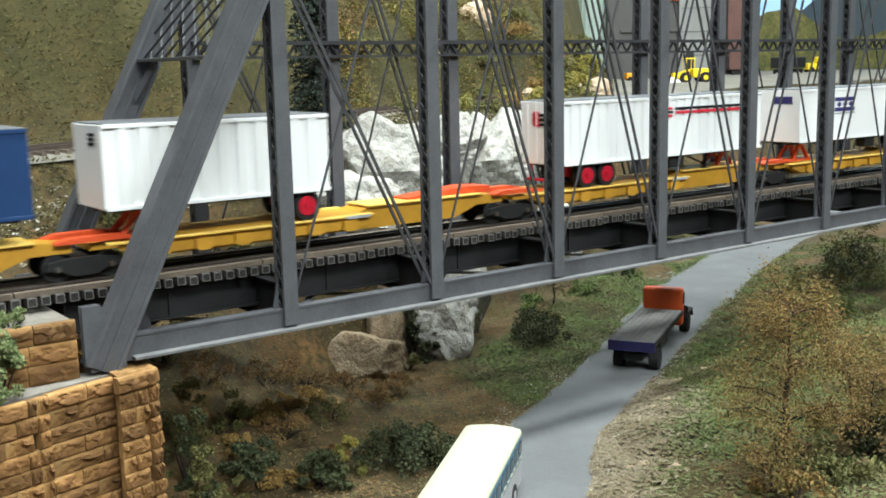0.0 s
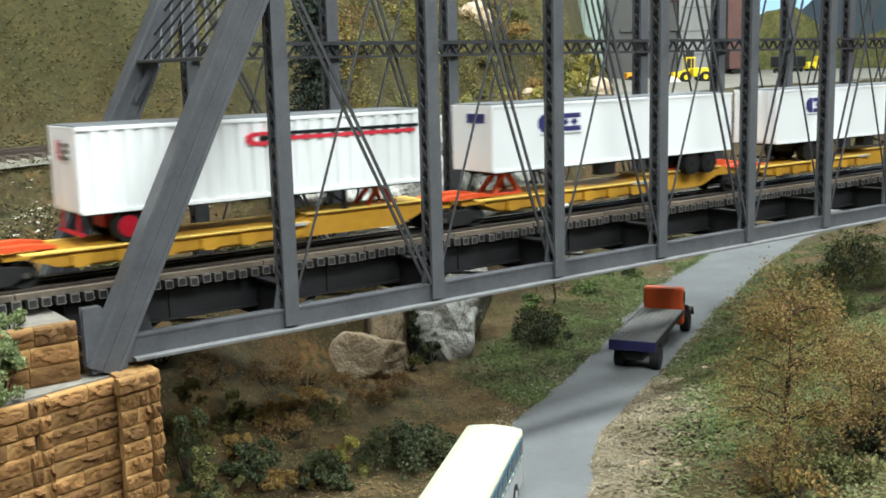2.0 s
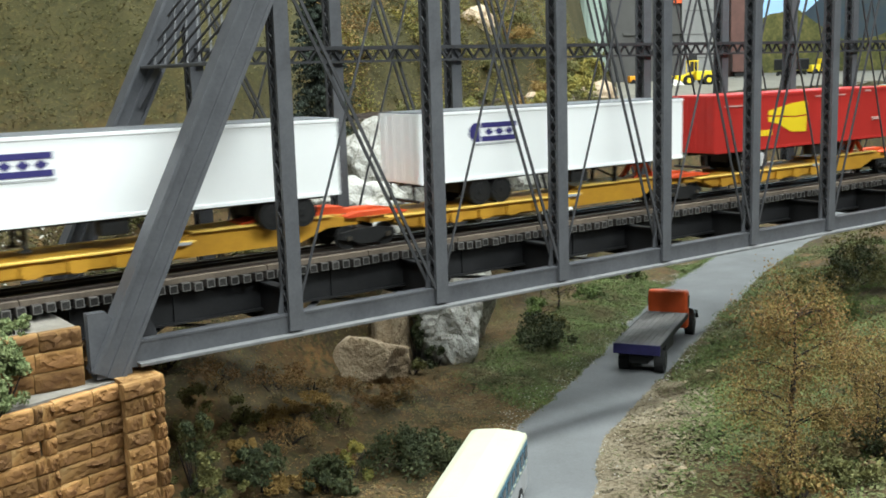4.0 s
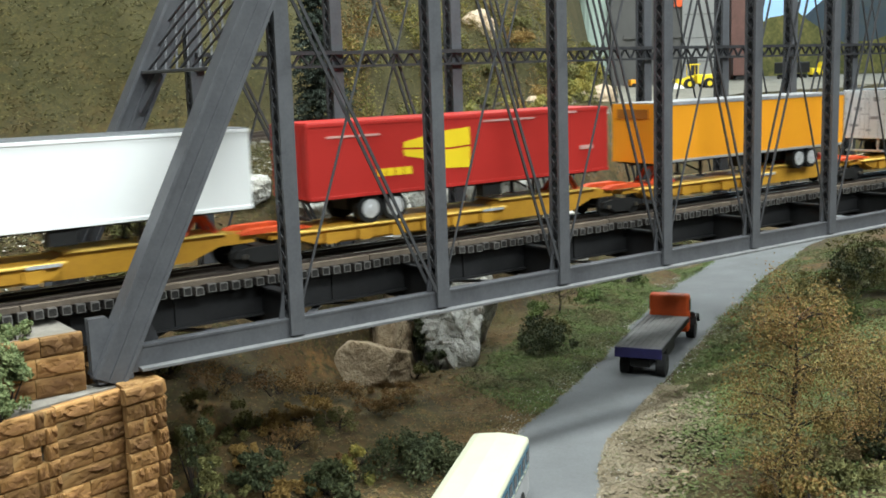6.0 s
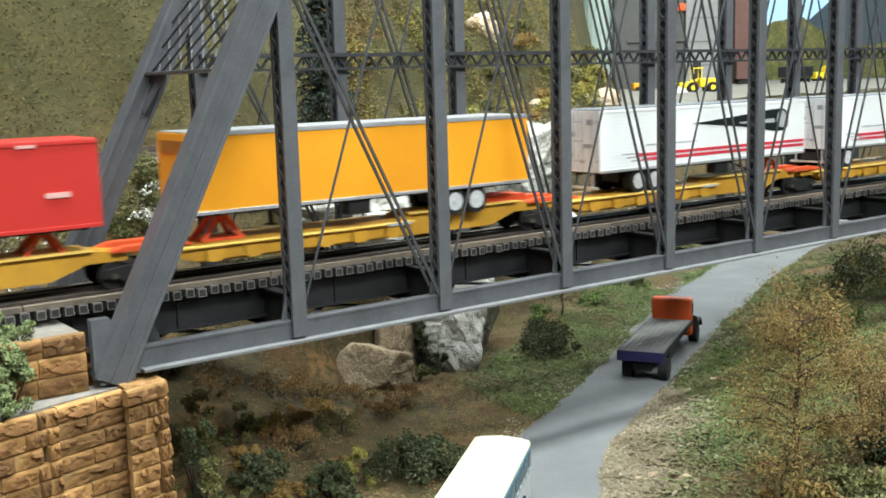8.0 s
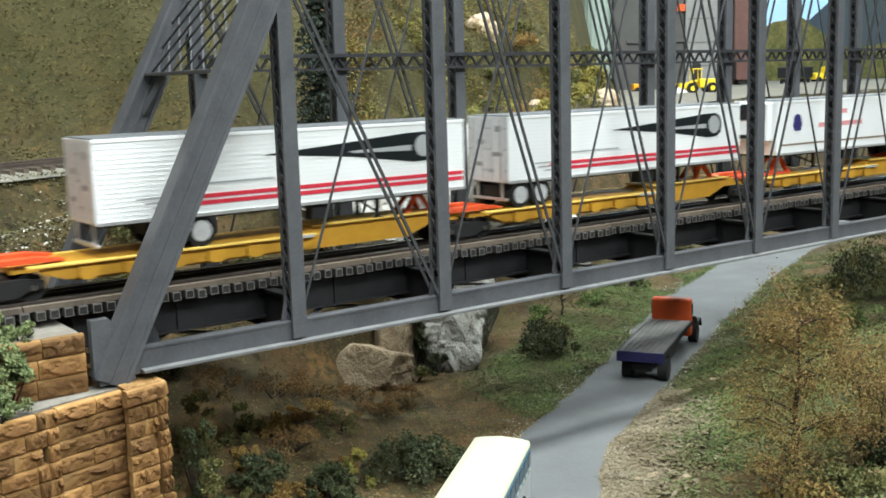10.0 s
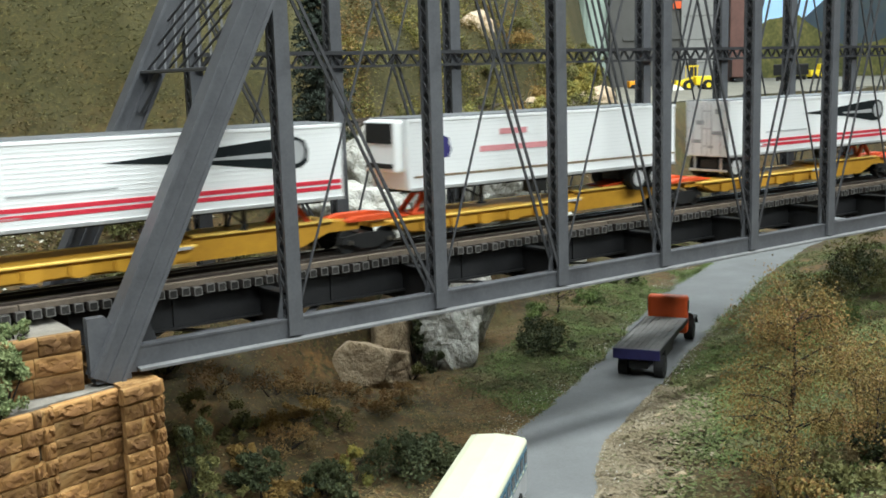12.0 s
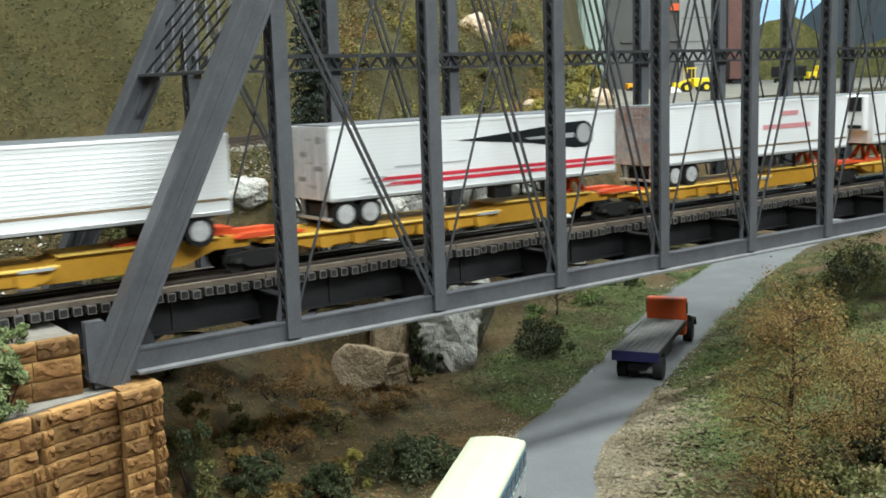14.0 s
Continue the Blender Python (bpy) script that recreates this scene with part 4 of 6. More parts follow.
# ---- abutment of tan stone blocks ----
abutment = thing("stone_abutment", (0, 0, -80), "abutment of rough tan sandstone blocks under the bridge end", "abutment", kind="structure")
STONES = []
for k in range(8):
    # rock-faced stone: drafted margins, a bulging broken face with chipped planes
    bm = bmesh.new()
    n, m = 12, 7
    seats = [(RND.uniform(0.08, 0.92), RND.uniform(0.1, 0.9), RND.uniform(0.7, 2.3), RND.uniform(-2.6, 2.6), RND.uniform(-2.2, 1.2)) for _ in range(9)]
    grid = []
    for j in range(m + 1):
        row = []
        for i in range(n + 1):
            u, w = i / n, j / m
            edge = min(1.0, 0.35 + 6 * min(u, 1 - u)) * min(1.0, 0.35 + 4 * min(w, 1 - w))
            # each chip of the broken face is a tilted plane round its own seat
            cu, cw, h, tu, tw = min(seats, key=lambda c: (c[0] - u) ** 2 * 3 + (c[1] - w) ** 2)
            d = h + tu * (u - cu) + tw * (w - cw) + 0.5 * fbm(u * 26 + k * 91, w * 12, 0, 5, 3)
            inner = 0 < i < n and 0 < j < m
            row.append(bm.verts.new((u + (RND.uniform(-0.03, 0.03) if inner else 0), -max(0.15, d) * edge, w + (RND.uniform(-0.05, 0.05) if inner else 0))))
        grid.append(row)
    for j in range(m):
        for i in range(n):
            bm.faces.new((grid[j][i], grid[j][i + 1], grid[j + 1][i + 1], grid[j + 1][i]))
    back = [bm.verts.new(c) for c in ((0, 3, 0), (1, 3, 0), (1, 3, 1), (0, 3, 1))]
    bm.faces.new(back[::-1])
    bm.faces.new([grid[0][i] for i in range(n, -1, -1)] + [back[0], back[1]])
    bm.faces.new([grid[m][i] for i in range(n + 1)] + [back[2], back[3]])
    bm.faces.new([grid[j][0] for j in range(m + 1)] + [back[3], back[0]])
    bm.faces.new([grid[j][n] for j in range(m, -1, -1)] + [back[1], back[2]])
    STONES.append(mesh_of(bm, STONE))


def stone_wall(x0, y0, ux, uy, length, ztop, zbot, course, lengths, name="stone", stagger=0.5):
    """Courses of stones along (ux, uy) from (x0, y0); outer face to the right of that way."""
    ang = math.degrees(math.atan2(uy, ux))
    z = ztop
    while z > zbot:
        x = -RND.uniform(0, stagger) * lengths[0]
        while x < length - 1:
            w = min(RND.uniform(*lengths), length - max(x, 0))
            a = max(x, 0)
            w = min(x + w, length) - a
            if w > 2.5:
                o = piece(name, RND.choice(STONES), abutment, (x0 + ux * (a + 0.25), y0 + uy * (a + 0.25), z - course + 0.25 + 80), (0, 0, ang))
                o.scale = (w - 0.25, RND.uniform(0.5, 0.85), course - 0.3)
            x = a + w
        z -= course


def core(pts, z0, z1, material, name="core", label=""):
    bm = bmesh.new()
    a = [bm.verts.new((x, y, z0)) for x, y in pts]
    b = [bm.verts.new((x, y, z1)) for x, y in pts]
    bm.faces.new(a[::-1])
    bm.faces.new(b)
    for i in range(len(pts)):
        bm.faces.new((a[i], a[(i + 1) % len(pts)], b[(i + 1) % len(pts)], b[i]))
    return part(name, bm, material, abutment, label)


WX, WY = 0.968, 0.25
core([(0.6, -7.2), (13.3, -3.9), (13.3, 90), (0.6, 90)], -90, -3.3, STONE)
core([(-230, -60), (1.0, 0.0), (1.0, 9.0), (-230, -49)], -90, -4.2, LEDGE, "wall_top", "grey mortared wall top")
core([(-90, 4), (-8.4, 4.2), (-8.4, 90), (-90, 90)], -20, 14.2, LEDGE)
# left panel, a strip of small quoins, the sunk middle panel of long stones, the corner pier
stone_wall(-200, -55.6, WX, WY, 180.6, -4.4, -88, 5.25, (8, 14))
stone_wall(-25.3, -10.5, WX, WY, 3.9, -4.5, -88, 5.25, (3.9, 3.91), stagger=0)
stone_wall(-21.5, -8.9, WX, WY, 23.5, -4.4, -88, 5.25, (9, 22))
stone_wall(-0.1, -9.4, WX, WY, 10.6, -8.8, -88, 5.25, (4.2, 10.6), stagger=0)
stone_wall(-0.6, -10.2, WX, WY, 14.4, -3.2, -8.6, 5.4, (14.4, 14.41), stagger=0)
stone_wall(10.4, -6.7, WX, WY, 3.6, -8.8, -88, 5.25, (3.6, 3.61), stagger=0)
stone_wall(13.8, -6.0, 0, 1, 90, -3.2, -88, 5.25, (8, 15))
stone_wall(-90, 2.0, 1, 0, 82.0, 14.6, -5, 6.3, (12, 22))


def motions():
    x0 = TRAIN_X[0][1]
    for ob in MOVING:
        at = ob.location.copy()
        walk(ob, [(t, Matrix.Translation(at + Vector((x * S, 0, 0)))) for t, x in TRAIN_X])


# ---- rocks ----
def rock(x, y, z, rx, ry, rz, seed, material, label, sub=5, rough=0.16, faces=46):
    """A broken block: a ball cut by many planes, then cracked and roughened."""
    rnd = random.Random(seed)
    bm = bmesh.new()
    bmesh.ops.create_icosphere(bm, subdivisions=sub, radius=1.0)
    off = Vector((seed * 3.7, seed * 1.9, seed * 5.3))
    cuts = []
    for k in range(faces):
        n = Vector((rnd.gauss(0, 1), rnd.gauss(0, 1), rnd.gauss(0, 0.8))).normalized()
        cuts.append((n, rnd.uniform(0.72, 1.0)))
    for v in bm.verts:
        p = v.co.normalized()
        d = 1.25
        for n, h in cuts:
            c = n.dot(p)
            if c > 0.05:
                d = min(d, h / c)
        cell = noise.voronoi(Vector((p.x * 1.5, p.y * 1.5, p.z * 2.4)) + off)[0]
        crack = min(1.0, (cell[1] - cell[0]) * 7.0)
        small = noise.voronoi(Vector((p.x * 4.6, p.y * 4.6, p.z * 6.0)) + off)[0]
        chip = min(1.0, (small[1] - small[0]) * 5.0)
        block = noise.cell(Vector((p.x * 3.4, p.y * 3.4, p.z * 5.0)) + off * 2)
        d *= 1 + rough * noise.fractal(p * 1.7 + off, 1.1, 2.1, 6) - rough * (0.18 * (1 - crack) ** 2 + 0.06 * (1 - chip) ** 2 - 0.22 * block)
        v.co = Vector((p.x * rx * d, p.y * ry * d, p.z * rz * d))
    return finish_rock(bm, x, y, z, material, label)


def finish_rock(bm, x, y, z, material, label):
    bmesh.ops.scale(bm, verts=bm.verts, vec=(S, S, S))
    me = bpy.data.meshes.new("mesh")
    bm.to_mesh(me)
    bm.free()
    me.materials.append(material)
    ob = new("rock", me)
    ob.location = (x * S, y * S, z * S)
    return tagged(ob, label, "rock", "loose stones" if "small" in label else "rock outcrops")


PALE = "pale grey rock outcrop with dark cracks on the slope"
rock(234, 176, 30, 36, 26, 32, 1, ROCK, PALE)
rock(192, 158, 14, 36, 26, 24, 2, ROCK, PALE)
rock(166, 160, 30, 22, 22, 18, 3, ROCK, PALE)
rock(318, 200, 28, 36, 26, 34, 4, ROCK, PALE)
rock(280, 188, 42, 28, 20, 22, 5, ROCK, PALE)
rock(360, 222, 30, 36, 28, 30, 6, ROCK, PALE)
rock(231, 140, -44, 27, 24, 34, 7, ROCK, "pale grey rock face with vertical streaks under the bridge", rough=0.14, faces=20)
rock(258, 152, -40, 22, 20, 26, 15, ROCK, "pale grey rock face with vertical streaks under the bridge", rough=0.14, faces=20)
rock(181, 130, -63, 21, 16, 19, 8, ROCK_BROWN, "brown weathered rock bulging from the bank", rough=0.06, faces=11)
rock(198, 138, -46, 13, 13, 24, 9, ROCK_BROWN, "brown weathered rock bulging from the bank", rough=0.06, faces=11)
rock(204, 118, -72, 9, 7, 5, 16, ROCK_BROWN, "brown weathered rock bulging from the bank", 4, faces=14)
rock(136, 178, ground(136, 178) + 2, 16, 12, 9, 10, ROCK, PALE, 4)
rock(420, 250, ground(420, 250) - 6, 30, 26, 26, 11, ROCK, PALE, 4)
rock(560, 420, ground(560, 420) - 9, 30, 20, 18, 12, ROCK_WARM, "pale tan rock outcrop in the hillside", 4)
rock(680, 470, ground(680, 470) - 5, 34, 22, 20, 13, ROCK_WARM, "pale tan rock outcrop in the hillside", 4)
rock(520, 470, ground(520, 470) - 10, 26, 20, 20, 14, ROCK_WARM, "pale tan rock outcrop in the hillside", 4)

# ---- vegetation ----
def leaf_mat(name, cols, rough=0.8, clump=0.6, size=13):
    """Leaf colours that differ from clump to clump and a little from leaf to leaf."""
    m = bpy.data.materials.new(name)
    m.use_nodes = True
    t = m.node_tree
    b = t.nodes["Principled BSDF"]
    g = t.nodes.new("ShaderNodeNewGeometry")
    r = t.nodes.new("ShaderNodeValToRGB")
    r.color_ramp.elements[0].color = (*cols[0], 1)
    r.color_ramp.elements[1].color = (*cols[-1], 1)
    for k, c in enumerate(cols[1:-1]):
        e = r.color_ramp.elements.new((k + 1) / (len(cols) - 1))
        e.color = (*c, 1)
    co = t.nodes.new("ShaderNodeTexCoord")
    n = t.nodes.new("ShaderNodeTexNoise")
    n.inputs["Scale"].default_value = 1000.0 / size
    n.inputs["Detail"].default_value = 4
    t.links.new(co.outputs["Object"], n.inputs["Vector"])
    wide = t.nodes.new("ShaderNodeMapRange")
    wide.inputs[1].default_value, wide.inputs[2].default_value = 0.3, 0.7
    t.links.new(n.outputs["Fac"], wide.inputs[0])
    blend = t.nodes.new("ShaderNodeMix")
    blend.inputs[0].default_value = clump
    t.links.new(g.outputs["Random Per Island"], blend.inputs[2])
    t.links.new(wide.outputs[0], blend.inputs[3])
    t.links.new(blend.outputs[0], r.inputs[0])
    t.links.new(r.outputs[0], b.inputs["Base Color"])
    b.inputs["Roughness"].default_value = rough
    return m


AUTUMN = leaf_mat("autumn_leaves", [(0.19, 0.085, 0.022), (0.20, 0.125, 0.03), (0.11, 0.09, 0.022), (0.21, 0.14, 0.036), (0.16, 0.074, 0.02), (0.12, 0.10, 0.028), (0.085, 0.075, 0.02)], clump=0.7, size=17)
OLIVE = leaf_mat("olive_leaves", [(0.045, 0.05, 0.014), (0.085, 0.085, 0.022), (0.12, 0.11, 0.03), (0.06, 0.07, 0.018)])
DARK_GREEN = leaf_mat("dark_green_leaves", [(0.012, 0.018, 0.006), (0.026, 0.036, 0.010), (0.045, 0.052, 0.014), (0.018, 0.024, 0.008)])
YELLOW_GREEN = leaf_mat("yellow_green_leaves", [(0.21, 0.18, 0.032), (0.28, 0.225, 0.045), (0.14, 0.14, 0.03), (0.22, 0.205, 0.05)])
FRESH = leaf_mat("fresh_green_leaves", [(0.06, 0.11, 0.02), (0.10, 0.14, 0.03), (0.04, 0.07, 0.016), (0.15, 0.15, 0.05)])
NEEDLES = leaf_mat("conifer_needles", [(0.008, 0.014, 0.010), (0.018, 0.028, 0.018), (0.03, 0.042, 0.028)])
LITTER = leaf_mat("leaf_litter", [(0.051, 0.040, 0.014), (0.110, 0.069, 0.026), (0.152, 0.110, 0.046), (0.069, 0.075, 0.018), (0.120, 0.087, 0.031)], clump=0.8, size=34)
HILL_FLOCK = leaf_mat("hill_flock", [(0.025, 0.024, 0.009), (0.051, 0.048, 0.012), (0.089, 0.076, 0.017), (0.043, 0.043, 0.011), (0.115, 0.089, 0.022), (0.072, 0.048, 0.017), (0.047, 0.051, 0.012)], clump=0.5, size=46)
GRASS = leaf_mat("grass_flock", [(0.043, 0.068, 0.014), (0.076, 0.102, 0.025), (0.106, 0.106, 0.038), (0.060, 0.064, 0.019)], clump=0.8, size=26)
PEBBLE = leaf_mat("pebbles", [(0.30, 0.27, 0.21), (0.42, 0.40, 0.36), (0.2, 0.17, 0.12)])
BARK = mat("bark", (0.028, 0.020, 0.016), (0.014, 0.010, 0.009), 3, 0.9, 0.5)
GREYGREEN = leaf_mat("grey_green_leaves", [(0.13, 0.165, 0.06), (0.20, 0.235, 0.10), (0.075, 0.11, 0.035), (0.17, 0.17, 0.085)])
RUST = leaf_mat("rust_flock", [(0.23, 0.12, 0.04), (0.28, 0.17, 0.056), (0.17, 0.095, 0.03), (0.26, 0.195, 0.062)], clump=0.75, size=30)
OCHRE = leaf_mat("ochre_flock", [(0.17, 0.10, 0.025), (0.23, 0.14, 0.035), (0.12, 0.07, 0.02)])
SAND = leaf_mat("sandy_gravel", [(0.165, 0.13, 0.085), (0.20, 0.165, 0.11), (0.15, 0.115, 0.07), (0.12, 0.10, 0.05)], clump=0.75, size=20)
WHITEFLOWER = leaf_mat("white_blossom", [(0.7, 0.7, 0.66), (0.55, 0.55, 0.5)])


def leaf(vs, fs, p, size, rnd, flat=0.0, lie=0.0):
    """A small bent leaf of two triangles; 'lie' lays it towards the ground."""
    a = Vector((rnd.gauss(0, 1), rnd.gauss(0, 1), rnd.gauss(0, 1 - flat))).normalized()
    if lie:
        a = Vector((a.x, a.y, abs(a.z) + lie)).normalized()
    b = a.orthogonal().normalized()
    b.rotate(Matrix.Rotation(rnd.uniform(0, 6.28), 3, a))
    c = a.cross(b)
    w = size * rnd.uniform(0.6, 1.2)
    i = len(vs)
    vs += [p + b * w * 0.6, p + c * w * 0.35 + a * w * 0.15, p - b * w * 0.6, p - c * w * 0.35 + a * w * 0.15]
    fs += [(i, i + 1, i + 2), (i, i + 2, i + 3)]


def leaves_object(name, vs, fs, material, parent=None, base=(0, 0, 0), kind="", label=""):
    base = Vector(base)
    me = bpy.data.meshes.new("mesh")
    me.from_pydata([(v - base) * S for v in vs], [], fs)
    me.materials.append(material)
    ob = new(name, me)
    if parent:
        ob.parent = parent
    else:
        ob.location = base * S
    return tagged(ob, label, kind=kind)


def bush(x, y, r, h, material, n, seed, label, leafsize=1.6, z=None, lift=0.0):
    rnd = random.Random(seed)
    z = (ground(x, y) if z is None else z) - 0.8
    ob = thing("bush", (x, y, z), label, "bush", "bushes")
    bm = bmesh.new()
    vs, fs = [], []
    for k in range(9):
        a, q = rnd.uniform(0, 6.28), rnd.uniform(0.2, 0.75)
        tip = Vector((x + math.cos(a) * r * q, y + math.sin(a) * r * q, z + h * rnd.uniform(0.25, 0.5)))
        rod(bm, (x + math.cos(a) * r * 0.1, y + math.sin(a) * r * 0.1, z), tip, 0.45, 5, 0.15)
    part("stem", bm, BARK, ob, kind="stuff")
    clumps = []
    for k in range(max(7, n // 90)):
        a, q, e = rnd.uniform(0, 6.28), rnd.random() ** 0.5, rnd.random()
        clumps.append((Vector((x + math.cos(a) * r * q * (1.05 - 0.5 * e), y + math.sin(a) * r * q * (1.05 - 0.5 * e), z + lift + h * (0.12 + 0.8 * e))), rnd.uniform(0.14, 0.32) * r))
    for k in range(n):
        c, cr = rnd.choice(clumps)
        d = Vector((rnd.gauss(0, 1), rnd.gauss(0, 1), rnd.gauss(0, 0.8)))
        d = d.normalized() * cr * rnd.random() ** 0.4
        p = c + d
        p.z = max(p.z, z + 0.4)
        leaf(vs, fs, p, leafsize, rnd)
    leaves_object("foliage", vs, fs, material, ob, (x, y, z))
    return ob


def sparse_tree(x, y, height, spread, material, n, seed, label, leafsize=1.5, lean=(0, 0), name="tree", trunk=1.3):
    rnd = random.Random(seed)
    z = ground(x, y) - 1.5
    ob = thing(name, (x, y, z), label, "tree", "trees")
    bm = bmesh.new()
    top = Vector((x + lean[0], y + lean[1], z + height))
    base = Vector((x, y, z))
    mids = [base.lerp(top, k / 5) + Vector((rnd.uniform(-1, 1), rnd.uniform(-1, 1), 0)) * (0 if k in (0,) else 0.8) for k in range(6)]
    for k in range(5):
        rod(bm, mids[k], mids[k + 1], trunk * (1 - k * 0.17), 7, trunk * (1 - (k + 1) * 0.17))
    tr = part("trunk", bm, BARK, ob, smooth=True)
    vs, fs = [], []
    twigs = []
    for k in range(26):
        f = rnd.uniform(0.25, 0.97)
        p = base.lerp(top, f)
        a = k * 2.4 + rnd.uniform(-0.4, 0.4)
        reach = spread * (1.05 - 0.55 * f) * rnd.uniform(0.5, 1.0)
        q = p + Vector((math.cos(a) * reach, math.sin(a) * reach, reach * rnd.uniform(0.15, 0.6)))
        bm = bmesh.new()
        m = p.lerp(q, 0.5) + Vector((0, 0, reach * 0.08))
        rod(bm, p, m, trunk * 0.3, 5, trunk * 0.2)
        rod(bm, m, q, trunk * 0.2, 5, trunk * 0.07)
        for _ in range(4):
            u = p.lerp(q, rnd.uniform(0.55, 1.0))
            w = u + Vector((rnd.gauss(0, 1), rnd.gauss(0, 1), rnd.gauss(0.3, 0.7))) * reach * 0.28
            rod(bm, u, w, trunk * 0.11, 4, trunk * 0.05)
            twigs.append((u, w))
        part("limb", bm, BARK, tr)
    for k in range(n):
        u, w = rnd.choice(twigs)
        p = u.lerp(w, rnd.uniform(0.3, 1.25)) + Vector((rnd.gauss(0, 1), rnd.gauss(0, 1), rnd.gauss(0, 1))) * spread * 0.10
        leaf(vs, fs, p, leafsize, rnd)
    leaves_object("crown", vs, fs, material, ob, (x, y, z))
    return ob


def conifer(x, y, height, r, seed):
    rnd = random.Random(seed)
    z = ground(x, y) - 1.0
    ob = thing("conifer", (x, y, z), "dark green model spruce on the hillside ledge", "tree", "trees")
    bm = bmesh.new()
    rod(bm, (x, y, z), (x, y, z + height), 2.0, 7, 0.3)
    part("trunk", bm, BARK, ob)
    vs, fs = [], []
    for k in range(170):
        f = (k + rnd.random()) / 170
        rr = r * (1 - f) ** 0.8 * rnd.uniform(0.55, 1.1) + 1.2
        a = k * 2.399
        p0 = Vector((x, y, z + height * (0.08 + 0.92 * f)))
        p1 = p0 + Vector((math.cos(a) * rr, math.sin(a) * rr, -rr * rnd.uniform(0.15, 0.4)))
        for j in range(80):
            q = p0.lerp(p1, rnd.random() ** 0.7) + Vector((rnd.gauss(0, 1), rnd.gauss(0, 1), rnd.gauss(-0.3, 0.6))) * rr * 0.09
            leaf(vs, fs, q, 2.2, rnd, 0.5)
    leaves_object("crown", vs, fs, NEEDLES, ob, (x, y, z))
    return ob


sparse_tree(214, -100, 62, 36, AUTUMN, 17000, 21, "sparse autumn tree with orange-brown leaves beside the road", 0.85, (4, 3), trunk=1.5)
sparse_tree(256, -118, 38, 24, AUTUMN, 3400, 22, "small orange-brown shrub tree beside the road", 0.95, (2, 0), trunk=0.8)
sparse_tree(356, 180, 34, 18, OLIVE, 500, 23, "nearly bare dark shrub tree on the valley floor", 1.5, (1, 0), trunk=0.8)
conifer(218, 238, 130, 22, 31)
GREEN_BUSH, OLIVE_BUSH, BROWN_BUSH = "dense dark green bush on the valley floor", "olive brown scrub bush on the slope", "rusty autumn undergrowth on the bank"
bush(118, 8, 20, 17, DARK_GREEN, 4200, 41, GREEN_BUSH, 1.4)
bush(138, 4, 12, 12, DARK_GREEN, 1800, 42, GREEN_BUSH)
bush(95, 14, 7, 16, YELLOW_GREEN, 900, 43, "yellow-green leafy bush at the foot of the bank")
bush(82, 10, 12, 13, DARK_GREEN, 2000, 44, GREEN_BUSH)
bush(60, 24, 13, 18, DARK_GREEN, 1800, 45, GREEN_BUSH)
bush(66, 52, 10, 16, OLIVE, 900, 46, OLIVE_BUSH)
bush(284, 116, 20, 17, DARK_GREEN, 2300, 47, GREEN_BUSH)
bush(310, 132, 14, 12, OLIVE, 1200, 48, OLIVE_BUSH)
bush(206, 128, 8, 34, DARK_GREEN, 1600, 49, "dark green creeper hanging beside the rock face", z=-64)
bush(214, 122, 7, 12, DARK_GREEN, 900, 50, GREEN_BUSH)
bush(196, 118, 10, 8, OLIVE, 700, 51, OLIVE_BUSH)
bush(330, 172, 12, 10, FRESH, 900, 52, "low green tufts by the road")
bush(400, 196, 16, 10, FRESH, 1000, 53, "low green tufts by the road")
bush(460, 222, 18, 10, FRESH, 1000, 54, "low green tufts by the road")
blossom_bush = bush(72, 152, 18, 40, OLIVE, 3200, 55, "tall olive bush with white blossom behind the bridge")
vs, fs, rnd = [], [], random.Random(56)
for c in range(9):
    cx, cy, cz = 72 + rnd.uniform(-13, 9), 140 + rnd.uniform(-5, 5), ground(72, 150) + rnd.uniform(10, 26)
    for k in range(22):
        leaf(vs, fs, Vector((cx + rnd.gauss(0, 1.6), cy + rnd.gauss(0, 1.2), cz + rnd.gauss(0, 1.2))), 1.6, rnd)
leaves_object("blossom", vs, fs, WHITEFLOWER, blossom_bush, (72, 152, ground(72, 152) - 0.8), label="white blossom")
bush(46, 128, 14, 22, OLIVE, 1300, 57, OLIVE_BUSH)
bush(112, 150, 16, 16, OLIVE, 1200, 58, OLIVE_BUSH)
bush(146, 152, 12, 12, FRESH, 800, 59, "low green tufts among the rocks")
bush(-33, -2, 9, 22, GREYGREEN, 3200, 60, "leafy grey-green bush above the stone wall", 1.3, z=-4)
bush(-39, -12, 7, 12, GREYGREEN, 1600, 61, "leafy grey-green bush above the stone wall", 1.3, z=-5)
bush(-26, 9, 7, 6, GREYGREEN, 1300, 63, "leafy grey-green bush above the stone wall", 1.2, z=14)
bush(-36, 12, 9, 11, GREYGREEN, 1600, 62, "leafy grey-green bush above the stone wall", z=13)
for k, (x, y, r, h) in enumerate([(188, -122, 16, 9), (214, -124, 18, 11), (240, -126, 18, 12), (268, -108, 16, 10), (296, -98, 18, 11), (318, -80, 18, 11), (330, -104, 20, 15), (304, -124, 18, 16), (222, -104, 12, 7), (262, -84, 12, 7)]):
    bush(x, y, r, h, (AUTUMN, OLIVE, LITTER)[k % 3], 1100, 70 + k, BROWN_BUSH if k % 3 != 1 else OLIVE_BUSH)
